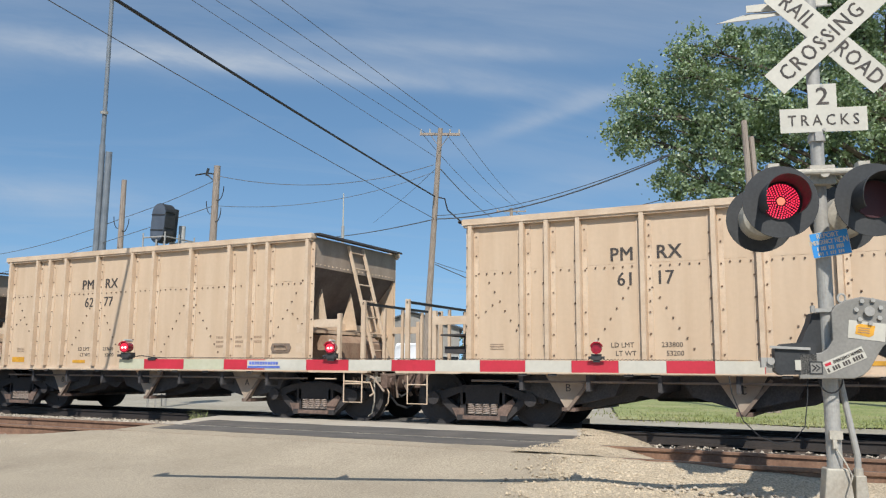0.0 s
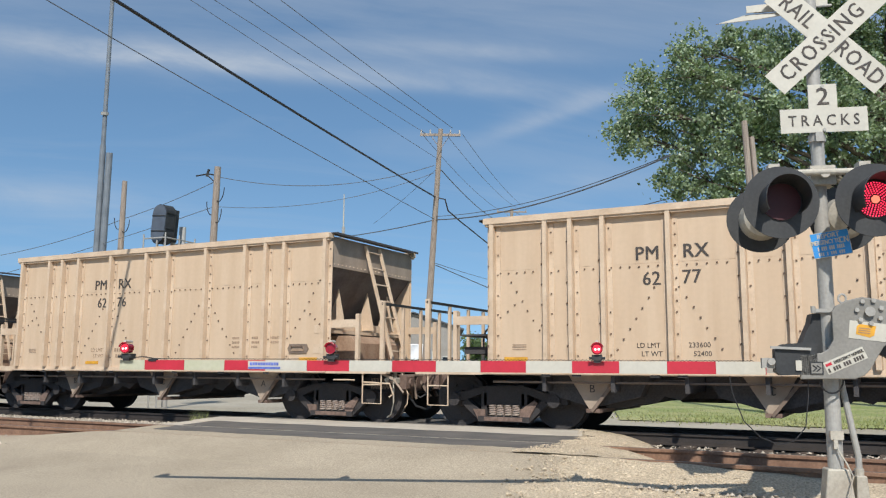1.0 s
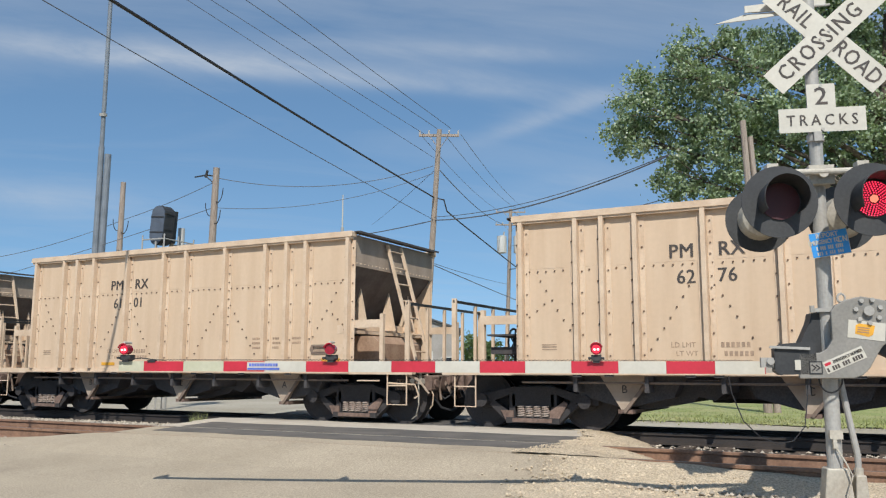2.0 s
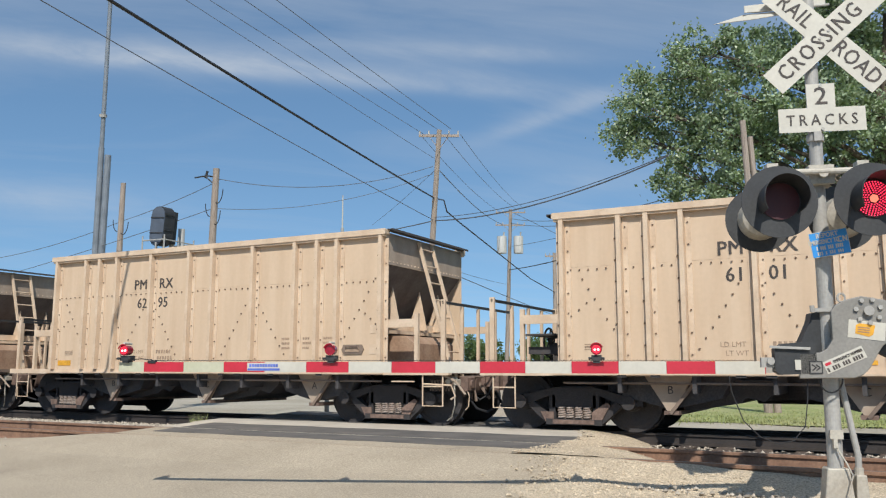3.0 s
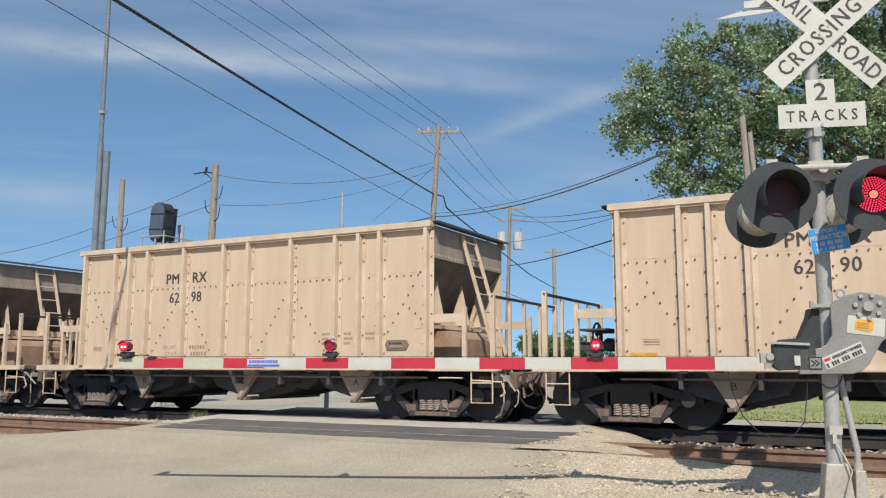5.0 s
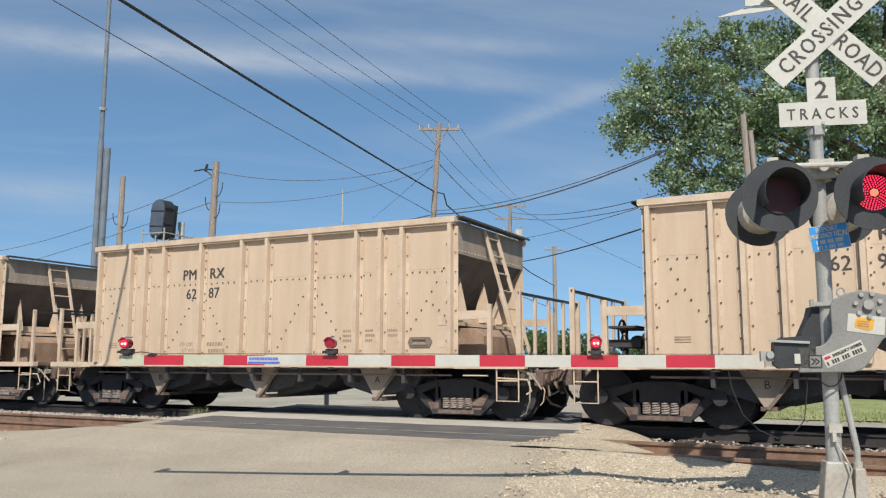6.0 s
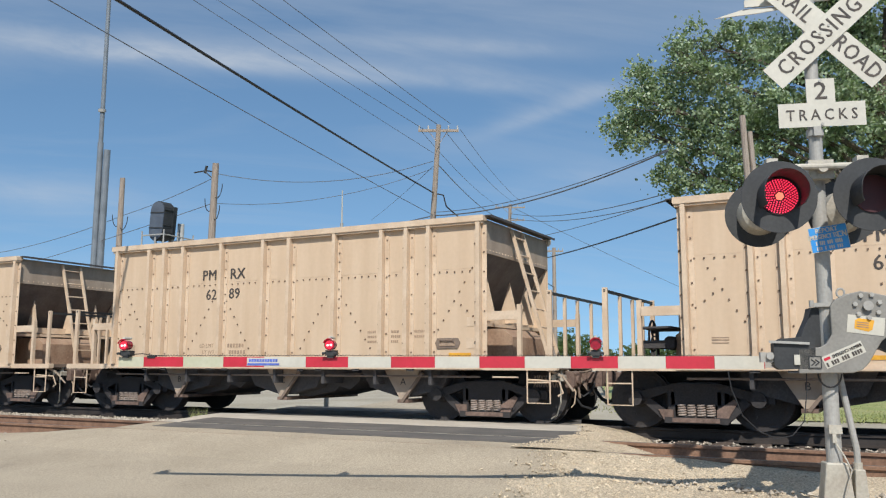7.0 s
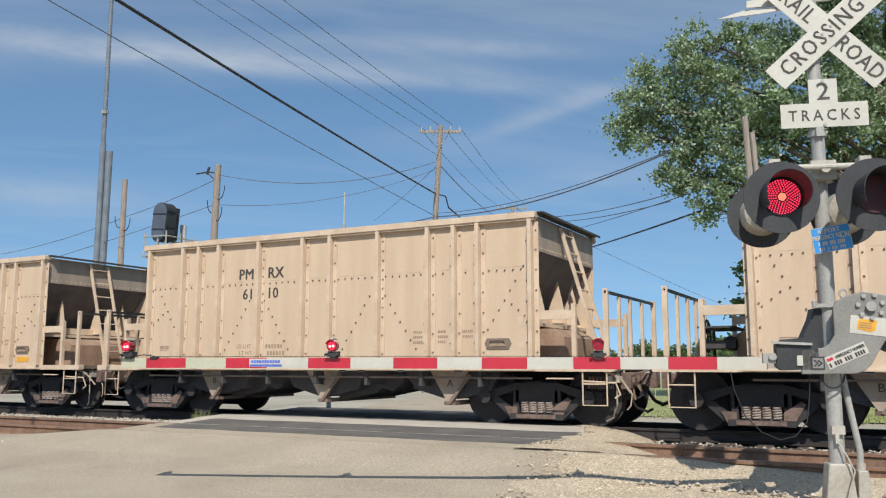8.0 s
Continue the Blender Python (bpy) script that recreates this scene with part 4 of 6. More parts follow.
        me = words("BCA"[j], 0.17, LETTER)
        part("lettering", me, LETTER, h, at=Matrix.Translation((x + 0.02, -WIDE + 0.297, 0.66)) @ FACE)
    part("air_pipe", Form().tube((-4.2, -WIDE + 0.12, 0.76), (4.2, -WIDE + 0.12, 0.76), 0.018, n=6), TAN_SLOPE, car)
    part("air_reservoir", Form().tube((-1.6, 0.55, 0.62), (-0.5, 0.55, 0.62), 0.19, n=16), UNDER, car)
    # side fittings
    g = Form().prism([(-0.235, 0.0), (-0.19, 0.085), (0.19, 0.085), (0.235, 0.0), (0.19, -0.085), (-0.19, -0.085)], -0.02, 0.0)
    fr = part("access_plate", g, TAN_SLOPE, car, "rusted six-sided access plate", at=pose(7.98 - HALF, -WIDE, 1.31))
    part("plate_slot", Form().box(-0.145, 0.145, -0.03, -0.02, -0.045, 0.035), FAINT, fr)
    part("plate_handle", Form().path([(-0.13, -0.03, 0.0), (-0.12, -0.06, 0.055), (0.12, -0.06, 0.055), (0.13, -0.03, 0.0)], 0.012, 6), TAN_SLOPE, fr)
    for x, z, w, h2 in ((8.40, 1.31, 0.16, 0.17), (0.62, 1.31, 0.24, 0.02), (0.62, 1.345, 0.24, 0.012), (0.62, 1.27, 0.24, 0.012), (8.40, 1.66, 0.13, 0.15)):
        part("stencil_plate", Form().box(x - HALF - w / 2, x - HALF + w / 2, -WIDE - 0.006, -WIDE + 0.002, z - h2 / 2, z + h2 / 2), FAINT if h2 < 0.1 else TAN_DUSTY, car)
    g = Form()
    rng = random.Random(31)
    for x, n, wide in ((6.40, 3, 0.17), (6.88, 3, 0.15), (7.31, 2, 0.21)):
        for k in range(n):
            y0 = 1.50 - k * 0.085
            q = x - HALF
            while q < x - HALF + wide:
                w = rng.uniform(0.02, 0.035)
                g.box(q, q + w, -WIDE - 0.005, -WIDE + 0.002, y0, y0 + 0.042)
                q += w + 0.012
    tagged(part("stencil_text", g, FAINT, car, "faded illegible data stencils"), kind="stuff")
    # trucks
    tf, ws = truck_frame().mesh("side_frame", FRAME), wheelset().mesh("wheelset", WHEEL, False)
    coil = Form()
    for ring in range(5):
        loop = [(0.058 * math.cos(a), 0.058 * math.sin(a), 0.195 + 0.036 * ring + 0.0055 * a) for a in [v * math.tau / 12 for v in range(13)]]
        coil.path(loop, 0.0125, 5)
    coil = coil.mesh("spring", SPRING)
    sp = Form()
    sp.box(-0.34, 0.34, -0.125, 0.0, 0.115, 0.18).prism([(0.30, 0.12), (0.42, 0.12), (0.60, 0.42), (0.54, 0.46), (0.30, 0.30)], -0.105, -0.085)
    sp.prism([(-0.33, 0.12), (-0.45, 0.12), (-0.55, 0.3), (-0.33, 0.30)], -0.105, -0.085)
    seat = sp.mesh("spring_seat", TRUCK)
    for s in (-1, 1):
        tk = part("truck", Form().box(-0.30, 0.30, -0.92, 0.92, 0.16, 0.70).box(-0.6, 0.6, -0.1, 0.1, 0.5, 0.6), UNDER, car, "rusty two-axle truck", at=pose(s * 4.15, 0, 0))
        part("side_frame", tf, TRUCK, tk, at=pose(0, -0.98, 0))
        part("side_frame", tf, TRUCK, tk, at=pose(0, 0.98, 0, 0, 0, 180))
        part("spring_seat", seat, TRUCK, tk, at=pose(0, -0.98, 0))
        part("spring_seat", seat, TRUCK, tk, at=pose(0, 0.98, 0, 0, 0, 180))
        for i in range(4):
            part("spring", coil, SPRING, tk, at=pose(-0.21 + i * 0.14, -1.03, 0))
            part("spring", coil, SPRING, tk, at=pose(-0.21 + i * 0.14, 1.03, 0))
        for x in (-0.889, 0.889):
            part("wheelset", ws, WHEEL, tk, at=pose(x, 0, 0.457))
        part("brake_rigging", Form().beam((0.45 * s, -0.72, 0.62), (1.0 * s, -0.72, 0.18), 0.04, 0.06).box(-0.5, 0.5, -0.6, 0.6, 0.2, 0.26), UNDER, tk)
    return car


NUMBERS = (("61", "17"), ("62", "77"), ("62", "76"), ("61", "01"), ("62", "95"), ("62", "90"), ("62", "98"), ("62", "87"), ("62", "89"), ("61", "10"), ("", ""))


def number_car(car, k, digits):
    """The stencilled marks on the near side of one wagon."""
    for text, x, z in (("PM", 2.70, 2.685), ("RX", 3.41, 2.69), (digits[0], 2.755, 2.30), (digits[1], 3.34, 2.305)):
        if text:
            part("lettering", words(text, 0.29, LETTER, bold=0.005, spacing=1.05, squeeze=0.98 if text in ("PM", "RX") else 0.94), LETTER, car, at=Matrix.Translation((x - HALF, -WIDE - (0.011 if z > 2.5 else 0.003), z)) @ FACE)
    loads = {0: ("233800", "53200"), 1: ("233600", "52400")}
    a, b = loads.get(k, ("", ""))  # the rest cannot be read
    for text, x, z in (("LD LMT", 2.68, 1.315), ("LT WT", 2.73, 1.19), (a, 3.42, 1.315), (b, 3.46, 1.19)):
        if text:
            part("lettering", words(text, 0.105, LETTER if k < 2 else FAINT), LETTER, car, at=Matrix.Translation((x - HALF, -WIDE - 0.003, z)) @ FACE)
    if k > 1:  # worn figures
        for x, z in ((3.42, 1.315), (3.46, 1.19)):
            for q in range(6):
                part("text_bar", Form().box(x - HALF - 0.21 + q * 0.07, x - HALF - 0.165 + q * 0.07, -WIDE - 0.005, -WIDE + 0.002, z - 0.036, z + 0.036), FAINT, car)
    for x in {1: (2.55,), 9: (2.55, 4.33)}.get(k, (2.55, 4.30, 6.1)):
        part("yellow_mark", Form().box(x - HALF - 0.19, x - HALF + 0.19, -WIDE - 0.008, -WIDE + 0.002, 1.025, 1.085), YELLOW, car, "orange-yellow painted mark")
    for x in {1: (0.56,), 2: (8.2,), 3: (8.2,), 4: (0.5,), 5: (0.5,), 8: (8.2,), 10: (8.0,)}.get(k, ()):
        part("yellow_mark", Form().box(x - HALF - 0.2, x - HALF + 0.2, -WIDE - 0.008, -WIDE + 0.002, 1.04, 1.15), YELLOW, car, "orange-yellow painted square")


def train():
    first = hopper_car()
    cars = [first]
    for k in range(1, len(NUMBERS)):
        cars.append(copy_thing(first, Matrix()))
    for k, car in enumerate(cars):
        number_car(car, k, NUMBERS[k])
    return cars


# ---- the crossing signal ----
MAST = (-0.457, 7.704)
SIGN = 0.045  # the signs and lamps sit to the side of the pole
ARM_A, ARM_B = Vector((-6.683, 5.837, 0.969)), Vector((-0.954, 7.709, 0.971))


def face_frame(x, y, z, heading=18.1):
    """A frame at x, y, z whose -y side looks back down the road."""
    return pose(x, y, z, 0, 0, heading)


def lamp_head(mast, x, z, name, back):
    """One flashing unit: x to the side of the mast, facing the road (or away from it)."""
    m = pose(x, -0.42 if not back else 0.42, z, 0, 0, 180 if back else 0)
    disc = Form()
    n = 40
    disc.tube((0, 0, 0), (0, 0.012, 0), 0.294, n=n)
    head = part(name, disc, BLACK, mast, "black round background with a red lens", at=m)
    body = Form().tube((0, 0.012, 0), (0, 0.16, 0), 0.19, 0.17, n=24).tube((0, 0.16, 0), (0, 0.22, 0), 0.17, 0.08, n=24)
    part("housing", body, SILVER if back else BLACK, head)
    vis, q = Form(), []
    for k in range(27):
        a = radians(-35 + k * 250 / 26)
        deep = 0.30 - 0.10 * max(0.0, -math.sin(a))
        q += [(r * math.cos(a), y, r * math.sin(a)) for r, y in ((0.165, 0), (0.165, -deep), (0.171, -deep), (0.171, 0))]
    vis.add(q, [(4 * k + c, 4 * k + (c + 1) % 4, 4 * k + 4 + (c + 1) % 4, 4 * k + 4 + c) for k in range(26) for c in range(4)] + [(3, 2, 1, 0), (104, 105, 106, 107)])
    part("visor", vis, BLACK, head, smooth=False)
    part("lens", Form().tube((0, -0.014, 0), (0, 0, 0), 0.15, n=32), DARKLENS, head, "dark red lens")
    if back:
        return None
    led = Form()
    for ring in range(1, 7):
        r = 0.032 + ring * 0.0172
        cnt = 9 + ring * 5
        for k in range(cnt):
            a = (k + 0.5 * (ring % 2)) * math.tau / cnt
            led.tube((r * math.cos(a), -0.006, r * math.sin(a)), (r * math.cos(a), 0, r * math.sin(a)), 0.0052, n=6)
    arr = tagged(part("led_array", led, LED, head, "glowing red light-emitting diodes"), kind="stuff")
    part("led_core", Form().tube((0, -0.008, 0), (0, 0, 0), 0.034, n=6), LEDCORE, arr)
    return arr


def signal():
    mast = thing("crossing_signal", "silver railroad crossing signal mast with flashing lights and gate machine", "crossing signal", face_frame(*MAST, 0.02))
    leds = []
    part("pole", Form().tube((0, 0, 0.05), (0, 0, 2.15), 0.061, n=20).tube((0, 0, 2.1), (0, 0, 4.5), 0.055, n=20), GALV, mast, smooth=False)
    base = Form()
    base.prism([(-0.13, -0.24), (0.13, -0.24), (0.085, 0.15), (-0.085, 0.15)], -0.085, 0.085)
    base.box(-0.2, 0.2, -0.16, 0.16, -0.3, -0.23)
    rounded(part("pedestal", base, SILVER, mast), 0.012)
    jb = Form().prism([(0.12, -0.28), (0.24, -0.28), (0.215, 0.10), (0.135, 0.10)], -0.07, 0.07)
    box_ = rounded(part("junction_box", jb, SILVER, mast), 0.01)
    part("conduit", Form().path([(0.175, 0, 0.09), (0.175, 0, 0.25), (0.09, 0.02, 0.80), (0.07, 0.02, 0.95)], 0.026, 10), GALV, box_)
    part("conduit_collar", Form().tube((0.175, 0, 0.10), (0.175, 0, 0.15), 0.036, n=12), SILVER, box_)
    part("bracket", Form().box(-0.05, 0.05, -0.09, -0.06, 0.38, 0.45).box(-0.03, 0.0, -0.1, -0.06, 0.31, 0.39), SILVER, mast)
    part("ground_wire", Form().path([(-0.01, -0.08, 0.40), (0.0, -0.09, 0.30), (0.05, -0.12, 0.2), (0.09, -0.14, 0.1), (0.04, -0.15, -0.05), (0.0, -0.15, -0.22)], 0.007, 6), SILVER, mast)
    # crossbuck
    for text, tilt, y in (("CROSSING", 42, -0.085), ("RAIL ROAD", -46, -0.075)):
        me = Form().box(-0.61, 0.61, -0.004, 0.0, -0.115, 0.115)
        board = part("crossbuck_blade", me, WHITE, mast, "white blade with black letters", at=pose(0.07 + SIGN, y, 3.765, 0, -tilt, 0))
        for word, x in ((text, -0.07),) if tilt > 0 else (("RAIL", -0.34), ("ROAD", 0.345)):
            part("lettering", words(word, 0.195, LETTER, bold=0.0015, spacing=1.25 if tilt > 0 else 1.1, squeeze=0.80), LETTER, board, at=pose(x, -0.0055, 0) @ FACE)
        for x in (-0.05, 0.05):
            part("bolt", Form().tube((x, -0.012, 0.02), (x, -0.004, 0.02), 0.012, n=8), GALV, board)
    g = Form()
    o = [(-0.35, 2.93), (0.35, 2.93), (0.35, 3.14), (0.115, 3.14), (0.115, 3.35), (-0.115, 3.35), (-0.115, 3.14), (-0.35, 3.14)]
    g.add([(a, -0.075, b) for a, b in o] + [(a, -0.071, b) for a, b in o],
          [(0, 1, 2, 7), (7, 2, 3, 6), (3, 4, 5, 6), (15, 10, 9, 8), (14, 11, 10, 15), (14, 13, 12, 11)] + [(i, i + 8, (i + 1) % 8 + 8, (i + 1) % 8) for i in range(8)])
    plate = part("track_count_sign", g, WHITE, mast, "white sign with black letters", at=pose(SIGN, 0, 0))
    part("lettering", words("TRACKS", 0.135, LETTER, bold=0.0006, spacing=1.5, squeeze=0.86), LETTER, plate, at=pose(0, -0.0765, 3.03) @ FACE)
    part("lettering", words("2", 0.215, LETTER, bold=0.0022, squeeze=1.05), LETTER, plate, at=pose(0, -0.0765, 3.235) @ FACE)
    for x, z in ((0, 3.33), (0, 2.95)):
        part("bolt", Form().tube((x, -0.085, z), (x, -0.075, z), 0.014, n=8), GALV, plate)
    part("clamp_band", Form().tube((0, 0, 2.86), (0, 0, 2.92), 0.07, n=20).box(-0.03, 0.03, -0.09, -0.05, 2.85, 2.93), GALV, mast)
    # light crossarm
    part("crossarm", Form().tube((-0.38, -0.18, 2.56), (0.62, -0.18, 2.56), 0.028, n=12).tube((0, -0.2, 2.55), (0, 0.1, 2.55), 0.04, n=12).box(-0.1, 0.1, -0.13, 0.08, 2.47, 2.63), SILVER, mast)
    for x in (-0.41, 0.295):
        part("lamp_hanger", Form().tube((x, -0.18, 2.58), (x, -0.22, 2.3), 0.028, n=10).tube((x, -0.34, 2.27), (x, 0.34, 2.27), 0.045, n=12).box(x - 0.045, x + 0.045, -0.24, -0.12, 2.52, 2.63), SILVER, mast)
        leds.append(lamp_head(mast, x, 2.27, "flasher", False))
        lamp_head(mast, x, 2.27, "rear_flasher", True)
    part("lamp_cable", Form().path([(0.05, -0.06, 2.5), (0.16, -0.1, 2.42), (0.24, -0.12, 2.28), (0.2, -0.1, 2.12), (0.08, -0.07, 2.0)], 0.012, 8), RUBBER, mast)
    # emergency notice
    nt = part("notice", Form().box(-0.155, 0.155, -0.004, 0.0, -0.11, 0.11), WHITE, mast, "blue emergency notice with white text", at=pose(-0.01 + SIGN, -0.10, 1.97, 0, -8, -9) @ Matrix.Scale(0.96, 4))
    part("notice_face", Form().box(-0.15, 0.15, -0.006, -0.004, -0.105, 0.105), BLUE, nt)
    part("lettering", words("REPORT", 0.058, WHITE, bold=0.0015, squeeze=0.85), WHITE, nt, at=pose(-0.01, -0.0075, 0.073) @ FACE)
    part("lettering", words("EMERGENCY TO", 0.056, WHITE, bold=0.0015, squeeze=0.60), WHITE, nt, at=pose(-0.043, -0.0075, 0.020) @ FACE)
    part("maker_mark", Form().box(0.070, 0.080, -0.0075, -0.006, -0.003, 0.047).box(0.070, 0.10, -0.0075, -0.006, -0.003, 0.007).box(0.070, 0.10, -0.0075, -0.006, 0.037, 0.047), WHITE, nt)
    part("maker_mark", Form().prism([(0.107, -0.003), (0.116, -0.003), (0.116, 0.030), (0.134, -0.003), (0.143, -0.003), (0.143, 0.047), (0.134, 0.047), (0.134, 0.014), (0.116, 0.047), (0.107, 0.047)], -0.0075, -0.006), WHITE, nt)
    for q in range(14):
        if q not in (1, 5, 9):
            part("text_bar", Form().box(-0.112 + q * 0.0155, -0.101 + q * 0.0155, -0.0075, -0.006, -0.049, -0.015), WHITE, nt)
    for q in range(13):
        if q not in (3, 5, 9):
            part("text_bar", Form().box(-0.112 + q * 0.0165, -0.102 + q * 0.0165, -0.0075, -0.006, -0.094, -0.064), WHITE, nt)
    # gate machine
    gm = Form()
    o = [(-0.19, 0.86), (-0.19, 1.06), (-0.02, 1.07), (0.03, 1.10), (0.075, 1.17), (0.075, 1.40), (0.11, 1.45), (0.20, 1.495), (0.31, 1.52), (0.45, 1.495), (0.66, 1.44), (0.66, 1.22),
         (0.52, 1.17), (0.45, 1.12), (0.40, 1.04), (0.345, 0.945), (0.29, 0.89), (0.22, 0.865)]
    gm.prism(o, -0.20, -0.165)
    plate = rounded(part("gate_bracket", gm, GREYPAINT, mast, "grey shaped gate arm bracket"), 0.008)
    part("hub", Form().tube((0.355, -0.235, 1.40), (0.355, -0.2, 1.40), 0.04, 0.03, n=16), GALV, plate)
    for k in range(7):
        a = k * math.tau / 7 + 0.3
        part("bolt", Form().tube((0.355 + 0.095 * math.cos(a), -0.222, 1.40 + 0.095 * math.sin(a)), (0.355 + 0.095 * math.cos(a), -0.2, 1.40 + 0.095 * math.sin(a)), 0.019, n=6), GALV, plate)
    st = part("notice_sticker", Form().box(-0.165, 0.165, -0.003, 0, -0.05, 0.05), WHITE, plate, "white telephone notice", at=pose(0.155, -0.2005, 1.01, 0, -24, 0))
    part("lettering", words("EMERGENCY NUMBER", 0.036, LETTER, bold=0.0008, squeeze=0.68), LETTER, st, at=pose(0.035, -0.004, 0.02) @ FACE)
    for q in range(14):
        if q not in (1, 5, 9):
            part("text_bar", Form().box(-0.155 + q * 0.0215, -0.155 + q * 0.0215 + 0.016, -0.0045, -0.003, -0.040, -0.006), LETTER, st)
    part("maker_mark", Form().box(-0.155, -0.105, -0.0045, -0.003, 0.012, 0.034), RED, st)
    st = part("maker_sticker", Form().box(-0.14, 0.14, -0.003, 0, -0.072, 0.072), WHITE, plate, "white sticker with an orange mark", at=pose(0.335, -0.2005, 1.245, 0, 7, 0))
    mk = part("maker_mark", Form().prism([(-0.085, -0.035), (0.02, -0.05), (0.05, -0.03), (0.06, 0.045), (-0.06, 0.05), (-0.085, 0.03)], -0.005, -0.003), YELLOW, st)
    for q in range(3):
        part("mark_stripe", Form().box(-0.07, 0.02, -0.0062, -0.005, -0.022 + q * 0.018, -0.014 + q * 0.018), RUSTED, mk)
    em = part("emblem", Form().box(-0.115, -0.015, -0.205, -0.2, 0.90, 1.0), GREYPAINT, plate)
    part("emblem_rim", Form().box(-0.115, -0.015, -0.208, -0.205, 0.90, 0.908).box(-0.115, -0.015, -0.208, -0.205, 0.992, 1.0).box(-0.115, -0.107, -0.208, -0.205, 0.908, 0.992).box(-0.023, -0.015, -0.208, -0.205, 0.908, 0.992), BLACK, em)
    part("emblem_mark", Form().path([(-0.095, -0.206, 0.925), (-0.065, -0.206, 0.95), (-0.095, -0.206, 0.972)], 0.006, 5).path([(-0.065, -0.206, 0.925), (-0.035, -0.206, 0.95), (-0.065, -0.206, 0.972)], 0.006, 5), BLACK, em)
    mc = Form().prism([(0.10, 0.97), (0.10, 1.38), (0.22, 1.46), (0.62, 1.42), (0.62, 1.24), (0.44, 1.16), (0.32, 0.97)], -0.16, 0.22)
    rounded(part("gate_machine", mc, GREYPAINT, mast, "grey cast gate mechanism housing"), 0.02)
    part("lifting_eye", Form().path([(0.17 + 0.03 * math.cos(a), -0.16, 1.51 + 0.035 * math.sin(a)) for a in [k * math.pi / 6 for k in range(13)]], 0.009, 6), GALV, mast)
    part("machine_door", Form().prism([(-0.20, 1.06), (-0.08, 1.32), (-0.06, 1.40), (0.08, 1.42), (0.08, 1.06)], -0.02, 0.16), BLACK, mast)
    part("mast_clamp", Form().tube((0, 0, 1.40), (0, 0, 1.44), 0.078, n=20).beam((-0.14, -0.07, 1.42), (0.2, -0.07, 1.42), 0.025, 0.03).tube((-0.13, -0.09, 1.40), (-0.13, -0.09, 1.455), 0.02, n=8), GALV, mast)
    part("cable_loop", Form().path([(-0.03 + 0.09 * math.cos(a), -0.13, 0.86 + 0.11 * math.sin(a)) for a in [math.pi + k * math.pi / 10 for k in range(11)]], 0.007, 6), RUBBER, mast)
    part("counterweight_arm", Form().prism([(0.5, 1.30), (0.85, 1.26), (0.9, 1.1), (0.62, 1.02), (0.46, 1.1)], 0.1, 0.2), BLACK, mast)
    # arm adapter
    ad = Form().prism([(-0.42, 0.92), (-0.42, 1.10), (-0.36, 1.14), (-0.1, 1.16), (-0.1, 0.90), (-0.38, 0.89)], -0.20, -0.08)
    part("arm_adapter", ad, BLACK, mast, "dark breakaway arm adapter")
    part("adapter_bolt", Form().box(-0.52, -0.40, -0.17, -0.11, 0.95, 1.03).tube((-0.45, -0.2, 1.0), (-0.45, -0.08, 1.0), 0.03, n=10), GALV, mast)
    part("adapter_bolt", Form().box(-0.27, -0.225, -0.215, -0.2, 0.93, 1.01), WHITE, mast)
    part("arm_strut", Form().beam((-0.46, -0.22, 1.115), (-0.15, -0.22, 1.10), 0.015, 0.02), GALV, mast)
    pts = [(-0.70, -0.2, 0.88), (-0.68, -0.2, 0.74), (-0.60, -0.2, 0.58), (-0.48, -0.2, 0.46), (-0.34, -0.19, 0.40), (-0.22, -0.18, 0.43), (-0.12, -0.15, 0.54), (-0.08, -0.12, 0.72), (-0.07, -0.1, 0.9)]
    part("slack_cable", Form().path([(x, y, z - 0.06 * (z < 0.7)) for x, y, z in pts], 0.0045, 6), RUBBER, mast)
    hung = {"gate_bracket": -0.09, "gate_machine": -0.09, "lifting_eye": -0.09, "machine_door": -0.06, "counterweight_arm": -0.09, "arm_adapter": -0.045, "adapter_bolt": -0.045, "arm_strut": -0.045, "slack_cable": -0.13}
    for ob in mast.children:  # the machine hangs a little off the pole
        ob.matrix_basis = pose(hung.get(ob.name.split(".")[0], 0.0), 0, 0) @ ob.matrix_basis
    return leds


